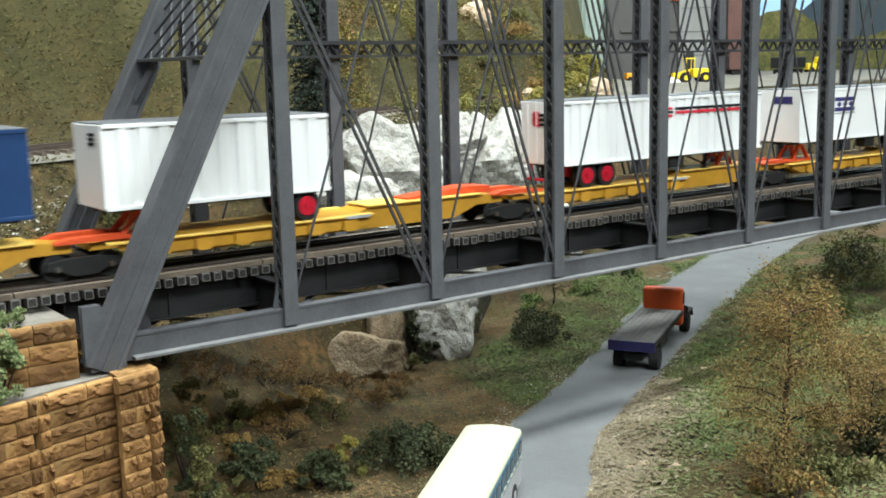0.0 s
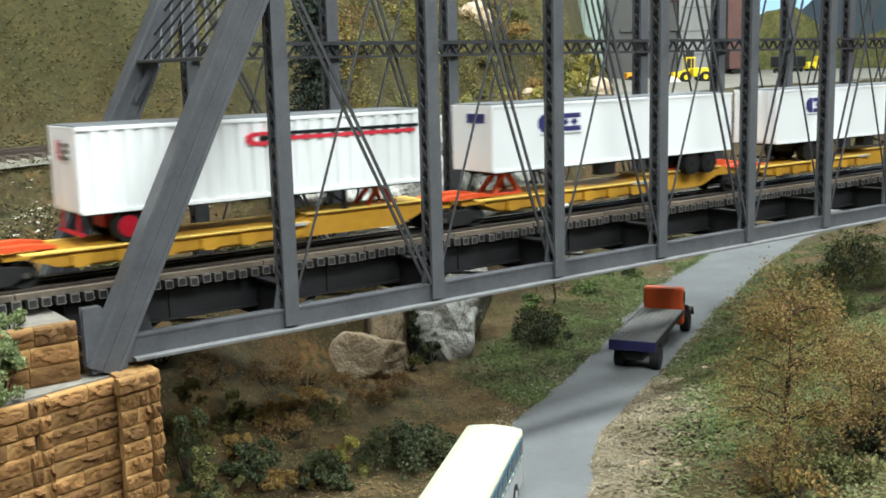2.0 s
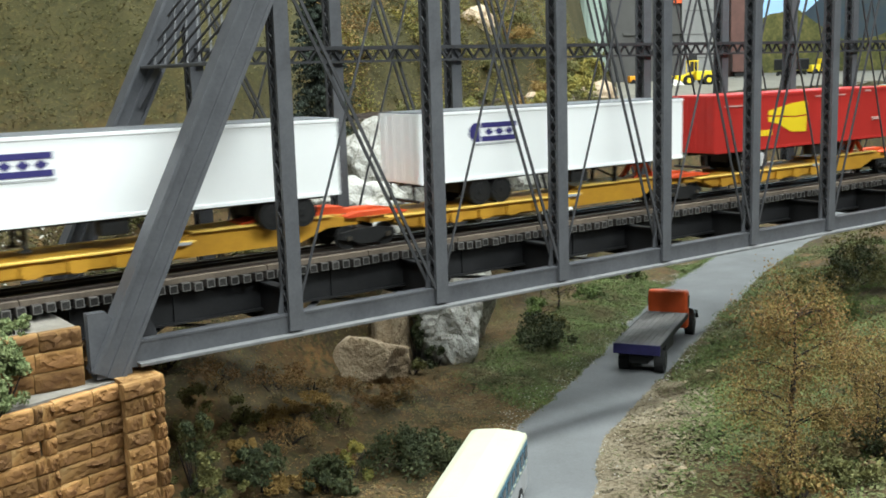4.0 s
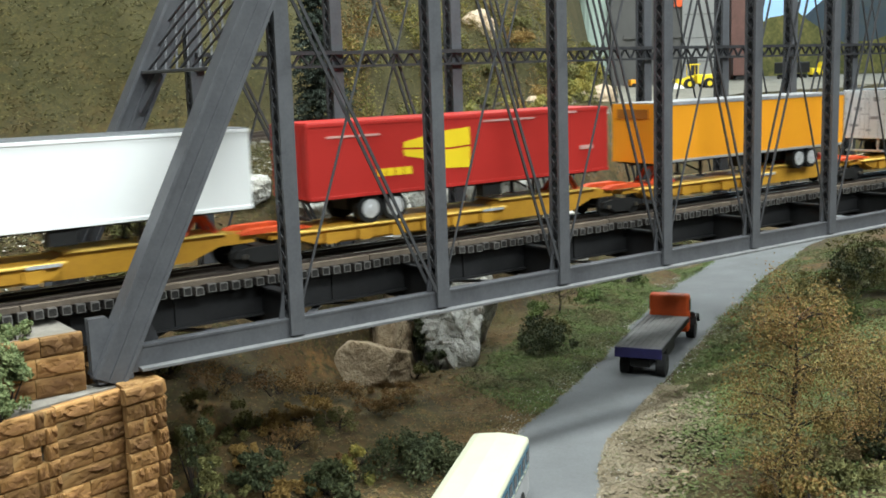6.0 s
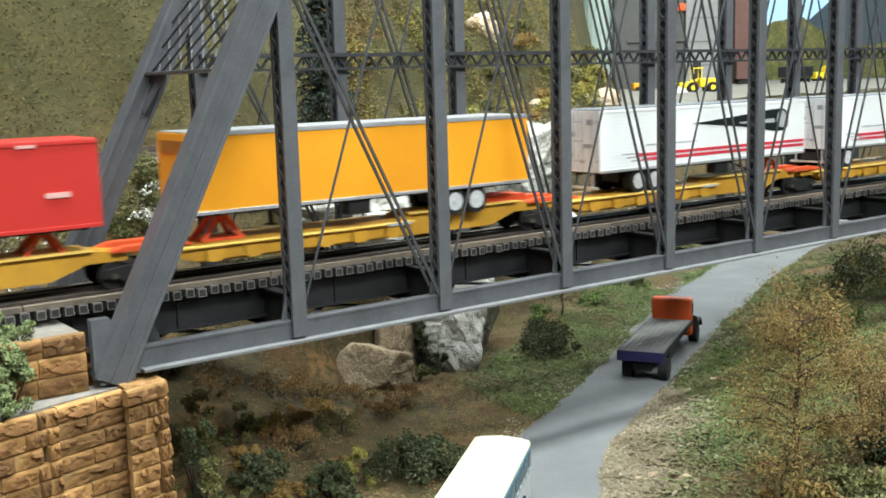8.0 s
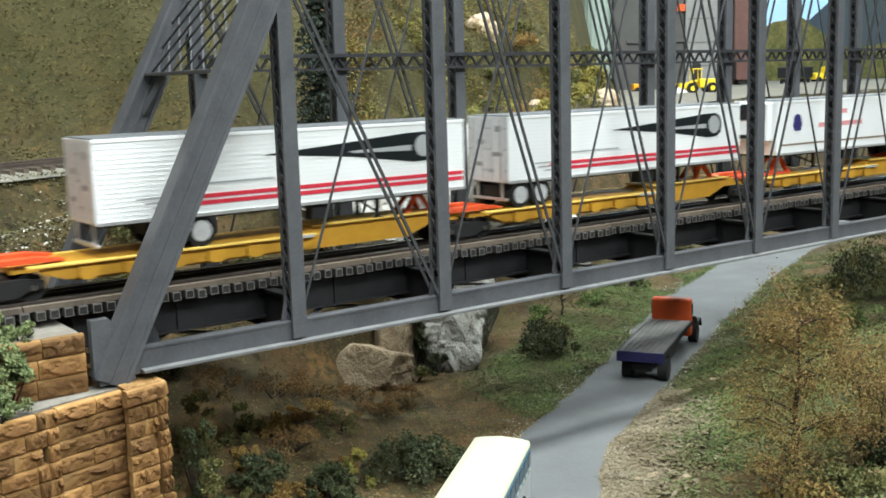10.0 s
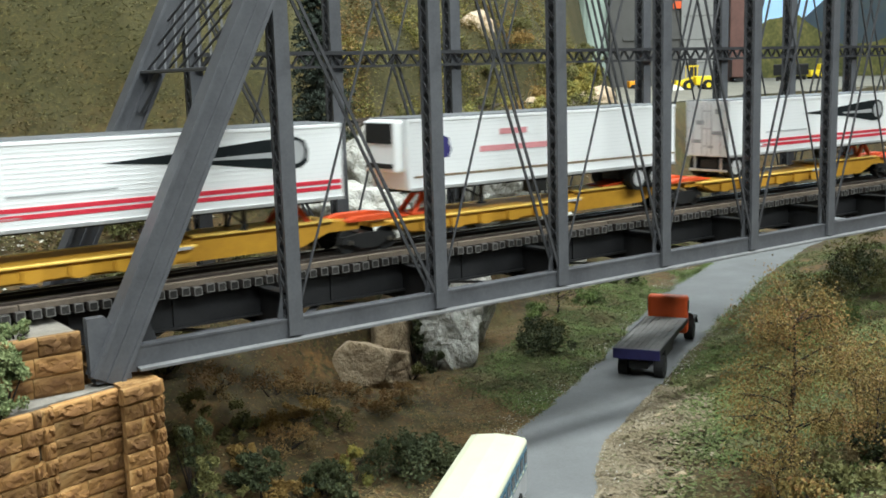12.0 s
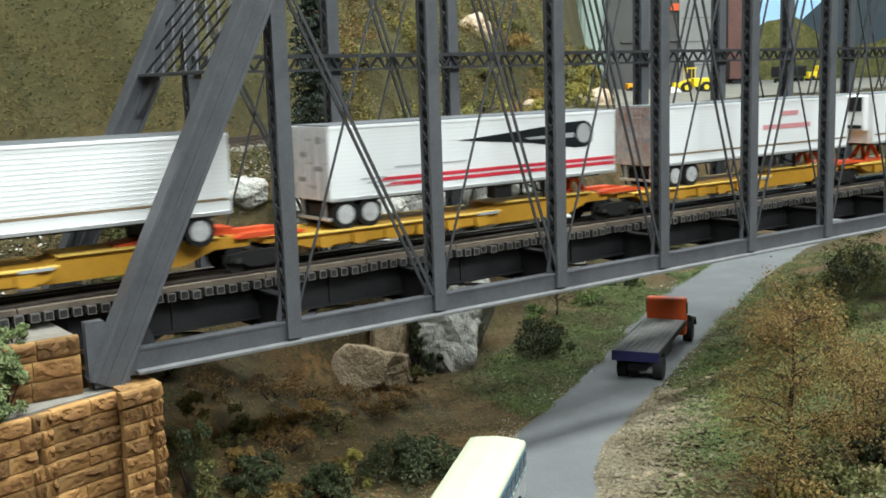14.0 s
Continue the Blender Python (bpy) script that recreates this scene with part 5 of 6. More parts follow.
for k, (x, y, r, h, m) in enumerate([(470, 60, 26, 24, OLIVE), (520, 74, 24, 30, DARK_GREEN), (560, 96, 26, 26, OLIVE), (420, 20, 20, 14, FRESH), (610, 118, 30, 36, OLIVE), (500, 20, 26, 24, OLIVE), (440, 54, 16, 12, FRESH), (386, 6, 18, 12, FRESH)]):
    bush(x, y, r, h, m, 1300, 90 + k, "mixed green scrub on the roadside bank", 1.8)


SCRUB = leaf_mat("brown_scrub", [(0.075, 0.045, 0.017), (0.15, 0.078, 0.026), (0.20, 0.115, 0.034), (0.11, 0.072, 0.022), (0.05, 0.034, 0.014)], clump=0.85, size=30)
SCRUBS = [(44, 44, 14, 12), (62, 66, 15, 11), (84, 44, 14, 9), (92, 72, 16, 12), (112, 56, 13, 8), (120, 88, 16, 12), (140, 70, 12, 7), (146, 100, 13, 9), (72, 92, 16, 14), (104, 30, 10, 6), (160, 84, 12, 6), (178, 100, 10, 6), (48, 80, 12, 14), (128, 34, 9, 5)]
for k, (x, y, r, h) in enumerate(SCRUBS):
    bush(x, y, r, h, SCRUB if k % 4 else OLIVE, 1300, 120 + k, "brown dry scrub on the steep bank", 1.0)
for k, (x, y, r, h) in enumerate([(30, 2, 7, 34), (34, 16, 8, 42), (38, 32, 9, 46), (30, -6, 5, 18), (48, 14, 8, 14)]):
    bush(x, y, r, h, DARK_GREEN if k % 2 else OLIVE, 1500, 140 + k, "dark creeper climbing beside the stone pier", 1.4)
for k, (x, y, r, h) in enumerate([(70, 22, 10, 6), (82, 56, 10, 6), (62, 40, 8, 6), (112, 74, 9, 6), (78, 16, 8, 5), (96, 62, 9, 5)]):
    bush(x, y, r, h, OCHRE, 1300, 160 + k, "low ochre weeds on the steep bank", 1.3)
sparse_tree(236, -120, 34, 22, AUTUMN, 3200, 24, "small orange-brown shrub tree beside the road", 0.9, (2, 0), trunk=0.7)
sparse_tree(268, -92, 34, 24, AUTUMN, 3200, 25, "small orange-brown shrub tree beside the road", 0.9, (-2, 0), trunk=0.7)
sparse_tree(190, -112, 24, 18, AUTUMN, 2400, 26, "small orange-brown shrub tree beside the road", 0.9, (1, 0), trunk=0.6)

HILL_SHRUBS = [(430, 330, OLIVE), (470, 352, OCHRE), (500, 372, YELLOW_GREEN), (540, 395, OCHRE), (585, 430, YELLOW_GREEN), (620, 442, OLIVE), (455, 385, OLIVE), (400, 352, YELLOW_GREEN), (565, 470, OCHRE), (640, 480, YELLOW_GREEN), (360, 330, OLIVE), (330, 370, OLIVE), (510, 440, OLIVE), (600, 500, OLIVE), (690, 520, OCHRE)]
for k, (x, y, m) in enumerate(HILL_SHRUBS):
    bush(x, y, 20 + 5 * (k % 3), 8 + 2 * (k % 4), m, 900, 180 + k, {OLIVE: "low olive scrub on the hillside", OCHRE: "low ochre scrub on the hillside", YELLOW_GREEN: "low yellow-green scrub on the hillside"}[m], 2.2)

for k, (x, y, r, h, m) in enumerate([(705, 505, 24, 46, YELLOW_GREEN), (742, 548, 26, 62, OLIVE), (668, 500, 22, 30, OLIVE), (640, 455, 20, 24, YELLOW_GREEN)]):
    bush(x, y, r, h, m, 2200, 220 + k, "tall yellow-olive shrub at the end of the hillside", 2.6)
bush(244, -116, 15, 15, DARK_GREEN, 1800, 230, "dark green bush on the near bank")


def scatter(name, n, pick, material, size, seed, label, spread=2.4, per=5, rise=0.12, lie=2.2):
    rnd = random.Random(seed)
    vs, fs = [], []
    for _ in range(n):
        x, y = pick(rnd)
        if x is None:
            continue
        z = ground(x, y)
        for _ in range(per):
            leaf(vs, fs, Vector((x + rnd.gauss(0, spread), y + rnd.gauss(0, spread), z + abs(rnd.gauss(0, spread * rise)))), size, rnd, 0.0, lie)
    ob = leaves_object(name, vs, fs, material, kind="stuff")
    return tagged(ob, label, "ground cover")


def off_road(x, y, gap=19.5):
    return abs(y - road_y(x)) * 0.87 > gap


def gorge(rnd):
    x = rnd.uniform(20, 440)
    y = rnd.uniform(road_y(x) + 19, through_points(x, RIM) + 80)
    return (x, y) if noise.noise(Vector((x / 26, y / 26, 0.3))) > -0.25 else (None, None)


def verge(rnd):
    x = rnd.uniform(150, 560)
    y = road_y(x) + rnd.choice((-1, -1, 1)) * (23 + abs(rnd.gauss(0, 42)))
    return (x, y) if off_road(x, y) and noise.noise(Vector((x / 18, y / 18, 4.3))) > -0.1 else (None, None)


def near_bank(rnd):
    x = rnd.uniform(160, 460)
    y = road_y(x) - 30 - rnd.uniform(0, 130)
    return (x, y) if road_y(x) - y > 30 + 30 * max(0, (290 - x) / 90) else (None, None)


def hill(rnd):
    x = rnd.uniform(-60, 900)
    y = through_points(x, RIM) + 60 + rnd.random() ** 1.3 * 420
    return (x, y) if x - 1.02 * y < 200 else (None, None)


scatter("leaf_litter", 8000, gorge, LITTER, 1.2, 1, "brown and olive leaf litter on the banks")
scatter("dry_litter", 2200, lambda r: ((lambda x, f: (x, road_y(x) + 24 + f * (through_points(x, RIM) + 40 - road_y(x))))(r.uniform(20, 215), r.random())), SCRUB, 1.1, 17, "rusty brown dry litter on the steep bank")

MOSS = leaf_mat("moss_green", [(0.039, 0.054, 0.012), (0.059, 0.091, 0.017), (0.091, 0.122, 0.030), (0.061, 0.077, 0.019), (0.113, 0.109, 0.040), (0.074, 0.054, 0.021)], clump=0.85, size=30)


def left_verge(rnd):
    x = rnd.uniform(210, 620)
    y = road_y(x) + 24 + rnd.random() * 62
    return (x, y) if noise.noise(Vector((x / 30, y / 30, 8.3))) > -0.3 else (None, None)


def right_verge(rnd):
    x = rnd.uniform(215, 700)
    y = road_y(x) - 34 - rnd.random() * 120
    if road_y(x) - y < 34 + 26 * max(0, (310 - x) / 110) * (1 + noise.noise(Vector((x / 12, y / 12, 6.1)))):
        return (None, None)
    return (x, y) if noise.noise(Vector((x / 34, y / 34, 2.3))) > -0.3 else (None, None)


scatter("sand", 4600, lambda r: ((lambda x: (x, road_y(x) - 26 - abs(r.gauss(0, 15))))(r.uniform(150, 290))), SAND, 2.3, 16, "tan sandy gravel on the near verge", 2.8, 9, 0.03, 3.5)
for k in range(14):
    r = random.Random(300 + k)
    x = r.uniform(170, 320)
    y = road_y(x) - 30 - r.uniform(0, 40)
    bm = bmesh.new()
    bmesh.ops.create_icosphere(bm, subdivisions=2, radius=1.0)
    for v in bm.verts:
        v.co *= 1 + 0.5 * noise.noise(v.co * 1.4 + Vector((k, 0, 0)))
        v.co = Vector((v.co.x * 2.4, v.co.y * 1.7, v.co.z * 1.0)) * r.uniform(0.9, 1.1) * (0.6 + 0.8 * (k % 3) / 2)
    ob = finish_rock(bm, x, y, ground(x, y) + 0.1, ROCK_BROWN, "small weathered stone lying on the verge")
    ob.name = "stone"
scatter("moss", 17000, left_verge, MOSS, 1.25, 14, "green moss and grass flock beside the road", 2.6, 5, 0.15, 1.3)
scatter("green_flock", 21000, right_verge, MOSS, 1.35, 15, "green flock on the roadside bank", 2.8, 5, 0.15, 1.3)
scatter("grass", 4200, verge, GRASS, 1.2, 2, "short green static grass along the road")
scatter("undergrowth", 1500, near_bank, LITTER, 1.2, 3, "rusty undergrowth on the near bank", 3.0)
scatter("bank_grass", 4200, near_bank, GRASS, 1.7, 13, "patchy green and straw coloured grass on the near bank", 3.0)
scatter("hill_flock", 46000, hill, HILL_FLOCK, 1.5, 4, "olive and yellow flock on the hillside", 3.6, 6, 0.1, 0.9)


def hill_patch(level, z):
    """Tufts in drifts on the part of the hill towards the yard."""
    def pick(rnd):
        x = rnd.uniform(300, 900)
        y = through_points(x, LEDGE_LINE) + 20 + rnd.random() ** 1.6 * 330
        if x - 1.02 * y > 190:
            return (None, None)
        return (x, y) if noise.noise(Vector((x / 34, y / 34, z))) > level else (None, None)
    return pick


scatter("yellow_tufts", 22100, hill_patch(0.0, 1.7), YELLOW_GREEN, 1.7, 31, "yellow-green tufts in drifts on the hillside", 4.2, 10, 0.6, 1.1)
scatter("rust_tufts", 15300, hill_patch(0.12, 5.1), RUST, 1.7, 32, "rust and ochre tufts in drifts on the hillside", 4.2, 10, 0.6, 1.1)
scatter("olive_tufts", 15300, hill_patch(0.1, 9.4), OLIVE, 1.7, 33, "olive tufts in drifts on the hillside", 4.2, 10, 0.6, 1.1)
scatter("slope_stones", 700, lambda r: ((lambda x: (x, through_points(x, LEDGE_LINE) - 24 - r.random() * 70))(r.uniform(-60, 330))), PEBBLE, 2.0, 34, "broken tan stones on the slope below the ledge", 2.2, 3, 0.2)
scatter("pebbles", 1500, lambda r: ((lambda x: (x, road_y(x) + r.choice((-1, 1)) * (24 + abs(r.gauss(0, 9)))))(r.uniform(120, 560))), PEBBLE, 1.0, 5, "pale gravel at the road's edge", 2.5, 3)
scatter("rubble", 1200, lambda r: ((lambda x: (x, through_points(x, RIM) + 90 + r.gauss(0, 25)))(r.uniform(-40, 620))), PEBBLE, 1.8, 6, "pale rubble along the ledge", 2.5, 3)

# ---- flatbed truck ----
TRUCK_PAINT = mat("truck_blue", (0.022, 0.02, 0.085), (0.014, 0.013, 0.05), 6, 0.5, 0.1)
CAB_PAINT = mat("cab_orange", (0.55, 0.085, 0.02), (0.42, 0.06, 0.015), 8, 0.5, 0.1)
BED = mat("truck_bed", (0.15, 0.145, 0.14), (0.09, 0.085, 0.08), 7, 0.8, 0.3)
GLASS = mat("dark_glass", (0.02, 0.025, 0.03), (0.03, 0.035, 0.04), 8, 0.15, 0.0)


def flatbed_truck():
    """Built with its nose towards +x at the origin of its own space."""
    ob = thing("flatbed_truck", (0, 0, 0), "toy flatbed truck with orange cab and dark bed on road", "truck")
    zb = 17.5
    bm = bmesh.new()
    box(bm, 0, 78, -12, 12, zb - 1.2, zb, 0.2)
    part("bed", bm, BED, ob)
    for k in range(8):
        bm = bmesh.new()
        box(bm, 0.5, 77.5, -11.4 + k * 2.9, -8.9 + k * 2.9, zb + 0.02, zb + 0.25)
        part("bed_plank", bm, BED, ob)
    bm = bmesh.new()
    box(bm, -0.8, 0.2, -12.2, 12.2, zb - 5.0, zb + 0.3, 0.2)
    part("tail_board", bm, TRUCK_PAINT, ob, "dark blue tail board")
    for y in (-12.2, 11.6):
        bm = bmesh.new()
        box(bm, 0, 78, y, y + 0.6, zb - 2.6, zb + 0.3, 0.1)
        part("side_rail", bm, BLACK, ob)
    bm = bmesh.new()
    box(bm, 4, 100, -5, 5, 6.5, 10.5, 0.3)
    box(bm, 30, 50, -9, 9, 6, 11, 0.4)
    part("chassis", bm, BLACK, ob)
    bm = bmesh.new()
    box(bm, 78.5, 85, -11.4, 11.4, 8, 30.0, 1.5)
    cab = part("cab", bm, CAB_PAINT, ob, "orange cab", smooth=False)
    bm = bmesh.new()
    for y in (-11.8, 11.4):
        box(bm, 80.3, 83.8, y, y + 0.4, 20.5, 27, 0.1)
    part("side_window", bm, GLASS, cab)
    bm = bmesh.new()
    box(bm, 85, 102, -8, 8, 8, 20, 1.4)
    part("bonnet", bm, CAB_PAINT, ob)
    for y in (-13.2, 9.2):
        bm = bmesh.new()
        prism(bm, [(92, 10), (94, 14), (98, 15.5), (103, 14), (106, 9), (105, 9), (102, 12.6), (98, 14), (95, 12.8), (93, 10)], y, y + 4)
        part("mudguard", bm, BLACK, ob)
        bm = bmesh.new()
        rod(bm, (88.5, y + 2, 16.0), (90.5, y + 2, 16.0), 2.2, 14)
        rod(bm, (88, y + 2, 15), (88, 0, 13), 0.5, 6)
        part("headlamp", bm, BLACK, ob)
    for x in (14, 99):
        for y in (-11.8, 7.0):
            bm = bmesh.new()
            rod(bm, (x, y, 5.8), (x, y + 4.8, 5.8), 5.8, 20)
            w = part("wheel", bm, TYRE, ob)
            bm = bmesh.new()
            rod(bm, (x, y - 0.2, 5.8), (x, y + 5.0, 5.8), 2.6, 14)
            part("hub", bm, BLACK, w)
    return ob


truck = flatbed_truck()
truck.matrix_world = pose(0.2850, 0.0435, -0.0692, 0, 0, 30.3)

# ---- bus ----
CREAM = mat("cream_roof", (0.46, 0.46, 0.35), (0.41, 0.41, 0.31), 8, 0.4, 0.03)
TEAL = mat("teal_band", (0.04, 0.14, 0.21), (0.03, 0.10, 0.16), 8, 0.35, 0.0)


def bus():
    """Nose towards +x; its own space starts at the nose."""
    ob = thing("bus", (0, 0, 0), "small toy bus with cream roof, teal window band and silver sides", "bus")
    L, w = 92, 11.0
    bm = bmesh.new()
    n = 10
    for x0, x1 in ((-L, 0),):
        sec = [(-w, 22.4), (-w, 23.4), (-w + 0.7, 24.4), (-w + 3.2, 25.2), (0, 25.9), (w - 3.2, 25.2), (w - 0.7, 24.4), (w, 23.4), (w, 22.4)]
        a = [bm.verts.new((x0, y, z)) for y, z in sec]
        c = [bm.verts.new((x1 - 0.8, y, z)) for y, z in sec]
        b = [bm.verts.new((x1, y * 0.985, min(z, 24.6))) for y, z in sec]
        for k in range(len(sec) - 1):
            bm.faces.new((a[k], c[k], c[k + 1], a[k + 1]))
            bm.faces.new((c[k], b[k], b[k + 1], c[k + 1]))
        bm.faces.new(a)
        bm.faces.new(b[::-1])
    part("roof", bm, CREAM, ob, "cream painted roof", smooth=False)
    for k in range(6):
        bm = bmesh.new()
        y = -6.6 + k * 2.64
        bmesh.ops.create_uvsphere(bm, u_segments=10, v_segments=6, radius=0.75, matrix=Matrix.Translation((-0.6, y, 24.9 - abs(y) * 0.09)))
        part("marker_lamp", bm, CREAM, ob)
    bm = bmesh.new()
    box(bm, -L + 0.3, -0.2, -w + 0.25, w - 0.25, 3.5, 22.8, 0.8)
    part("body", bm, SILVER, ob, "silver lower sides")
    for y, d in ((-w, -1), (w, 1)):
        bm = bmesh.new()
        box(bm, -L + 1, -1.5, y - 0.12, y + 0.12, 13.6, 22.3, 0.1)
        band = part("window_band", bm, TEAL, ob, "teal band around the windows")
        for k in range(10):
            bm = bmesh.new()
            box(bm, -7.6 - k * 8.4, -1.9 - k * 8.4, y - 0.26 if d < 0 else y + 0.1, y - 0.1 if d < 0 else y + 0.26, 16.2, 20.8, 0.05)
            part("window", bm, GLASS, band)
        bm = bmesh.new()
        for k in range(14):
            box(bm, -6.5 - k * 6, -2.6 - k * 6, y - 0.3 if d < 0 else y + 0.1, y - 0.1 if d < 0 else y + 0.3, 14.4, 15.2)
        part("trim_bars", bm, CREAM, band, "pale trim bars", kind="stuff")
    bm = bmesh.new()
    box(bm, -0.4, 0.1, -w + 1.6, w - 1.6, 12, 20, 0.2)
    part("windscreen", bm, GLASS, ob)
    for x in (-16, -70):
        for y in (-w - 0.1, w - 3.4):
            bm = bmesh.new()
            rod(bm, (x, y, 4.4), (x, y + 3.5, 4.4), 4.4, 18)
            wh = part("wheel", bm, TYRE, ob)
            bm = bmesh.new()
            rod(bm, (x, y - 0.15, 4.4), (x, y + 3.65, 4.4), 2.2, 12)
            part("hub", bm, SILVER, wh)
    return ob


coach = bus()
coach.matrix_world = pose(0.1350, -0.0270, -0.0694, 0, 0, 39.2)

# ---- yard on the plateau ----
CONCRETE = mat("grey_concrete", (0.26, 0.26, 0.255), (0.20, 0.20, 0.195), 40, 0.8, 0.1)
CONCRETE_DARK = mat("dark_concrete", (0.095, 0.093, 0.09), (0.07, 0.068, 0.065), 40, 0.8, 0.1)
PALE_GREEN = mat("pale_green_sheet", (0.36, 0.44, 0.39), (0.29, 0.36, 0.32), 40, 0.6, 0.05)
LOADER = mat("loader_yellow", (0.82, 0.62, 0.03), (0.72, 0.52, 0.02), 20, 0.5, 0.05)
OXIDE = mat("oxide_red", (0.16, 0.080, 0.066), (0.10, 0.052, 0.044), 15, 0.7, 0.1)
SIGN = mat("sign_orange", (0.8, 0.12, 0.03), None, 10, 0.5, 0.0)
TARP = mat("white_tarp", (0.75, 0.74, 0.68), (0.55, 0.54, 0.5), 15, 0.8, 0.4)


def yard_z(x, y):
    return ground(x, y)


def oriented(ob, x, y, turn, z=None):
    ob.matrix_world = pose(x * S, y * S, (yard_z(x, y) - 0.5 if z is None else z) * S, 0, 0, turn)
    return ob


def mill():
    ob = thing("mill_building", (0, 0, 0), "tall plain grey concrete mill building in the yard", "building")
    bm = bmesh.new()
    box(bm, 0, 78, 0, 90, -6, 260, 0.6)
    w = part("wall", bm, CONCRETE, ob)
    for k in range(5):
        bm = bmesh.new()
        box(bm, 4, 74, -0.8, 0.2, 40 + k * 40, 41 + k * 40)
        part("joint", bm, CONCRETE_DARK, w)
    bm = bmesh.new()
    box(bm, -122, -1, 8, 90, -6, 240, 0.6)
    part("annex", bm, CONCRETE_DARK, ob, "darker grey annex")
    bm = bmesh.new()
    box(bm, -100, -0.5, 4, 8, 82, 88)
    part("canopy", bm, CONCRETE_DARK, ob)
    bm = bmesh.new()
    box(bm, -2, 80, -2, 92, 260, 266, 0.5)
    box(bm, -124, -2.2, 6, 92, 240, 246, 0.5)
    part("roof", bm, CONCRETE_DARK, ob)
    bm = bmesh.new()
    box(bm, 12, 26, -1.5, -0.1, 0, 46)
    part("door", bm, BLACK, ob)
    bm = bmesh.new()
    box(bm, -14, 6, 2.0, 3.6, 134, 146, 0.3)
    part("sign", bm, SIGN, ob, "small orange sign plate")
    return ob


# facing the camera's side of the yard
oriented(mill(), 1342, 930, -38)
silo = thing("silo", (0, 0, 0), "pale green corrugated silo on the plateau", "silo")
bm = bmesh.new()
n = 48
ring = [[bm.verts.new(((30 + (0.7 if k % 2 else 0)) * math.cos(k * 2 * math.pi / n), (30 + (0.7 if k % 2 else 0)) * math.sin(k * 2 * math.pi / n), z)) for k in range(n)] for z in (-6, 240)]
for k in range(n):
    bm.faces.new((ring[0][k], ring[0][(k + 1) % n], ring[1][(k + 1) % n], ring[1][k]))
bm.faces.new(ring[1])
part("shell", bm, PALE_GREEN, silo)
oriented(silo, 1262, 1060, 0)


def loader():
    ob = thing("wheel_loader", (0, 0, 0), "yellow wheel loader parked in the yard", "loader")
    bm = bmesh.new()
    box(bm, 0, 30, -9, 9, 9, 24, 2)
    part("engine_body", bm, LOADER, ob)
    bm = bmesh.new()
    box(bm, -26, -4, -8, 8, 8, 15, 1)
    part("front_frame", bm, LOADER, ob)
    bm = bmesh.new()
    for x in (-12, 2):
        for y in (-8, 7):
            box(bm, x, x + 1.2, y, y + 1.2, 22, 40)
    box(bm, -13, 5, -9, 9, 39.5, 41.5, 0.5)
    part("cab_frame", bm, LOADER, ob)
    for y in (-6, 4):
        bm = bmesh.new()
        bar(bm, (-4, y, 22), (-36, y, 10), 2, 3.5)
        part("lift_arm", bm, LOADER, ob)
    bm = bmesh.new()
    prism(bm, [(-34, 4), (-52, 3), (-50, 6), (-38, 8), (-36, 18), (-33, 18)], -15, 15)
    part("bucket", bm, LOADER, ob)
    for x in (-14, 20):
        for y in (-14, 8):
            bm = bmesh.new()
            rod(bm, (x, y, 9), (x, y + 6, 9), 9, 20)
            w = part("wheel", bm, TYRE, ob)
            bm = bmesh.new()
            rod(bm, (x, y - 0.3, 9), (x, y + 6.3, 9), 4.2, 16)
            part("rim", bm, LOADER, w)
    return ob


wheel_loader = oriented(loader(), 1085, 684, -28)
wheel_loader.scale = (0.85, 0.85, 0.85)
tarp = thing("covered_pile", (0, 0, 0), "small pile under a crumpled white tarp", "pile")
bm = bmesh.new()
bmesh.ops.create_icosphere(bm, subdivisions=3, radius=1)
for v in bm.verts:
    d = 1 + 0.25 * noise.noise(v.co * 2.5)
    v.co = Vector((v.co.x * 15 * d, v.co.y * 10 * d, v.co.z * 9 * d))
part("cover", bm, TARP, tarp)
oriented(tarp, 1050, 690, -20)


def boxcar(label, paint, length, height):
    ob = thing("boxcar", (0, 0, 0), label, "rail car", "cars in the yard")
    bm = bmesh.new()
    box(bm, 0, length, -15, 15, 12, height, 0.6)
    body = part("body", bm, paint, ob)
    for k in range(int(length / 9)):
        bm = bmesh.new()
        box(bm, k * 9 + 4, k * 9 + 5, -15.6, -15, 13, height - 2)
        part("rib", bm, paint, body)
    bm = bmesh.new()
    prism(bm, [(0, height), (length, height), (length, height + 1.5), (0, height + 1.5)], -14, 14)
    part("roof", bm, CONCRETE_DARK, ob)
    for x in (16, length - 16):
        bm = bmesh.new()
        for dx in (-10, 10):
            for y in (-10, 8):
                rod(bm, (x + dx, y, 5), (x + dx, y + 2, 5), 5, 14)
        box(bm, x - 13, x + 13, -9, 9, 4, 10)
        part("bogie", bm, BLACK, ob)
    return ob


oriented(boxcar("rust red boxcar standing in the yard", OXIDE, 150, 50), 1592, 1000, 40)
oriented(boxcar("black low gondola car standing in the yard", BLACK, 90, 32), 1650, 950, 10)
house = thing("shed", (0, 0, 0), "tall reddish brown timber shed in the yard", "building")
bm = bmesh.new()
box(bm, 0, 34, 0, 60, -6, 190, 0.5)
part("wall", bm, OXIDE, house)
bm = bmesh.new()
prism(bm, [(-3, 190), (37, 190), (17, 212)], -3, 63)
part("roof", bm, CONCRETE_DARK, house)
oriented(house, 1700, 1110, -38)


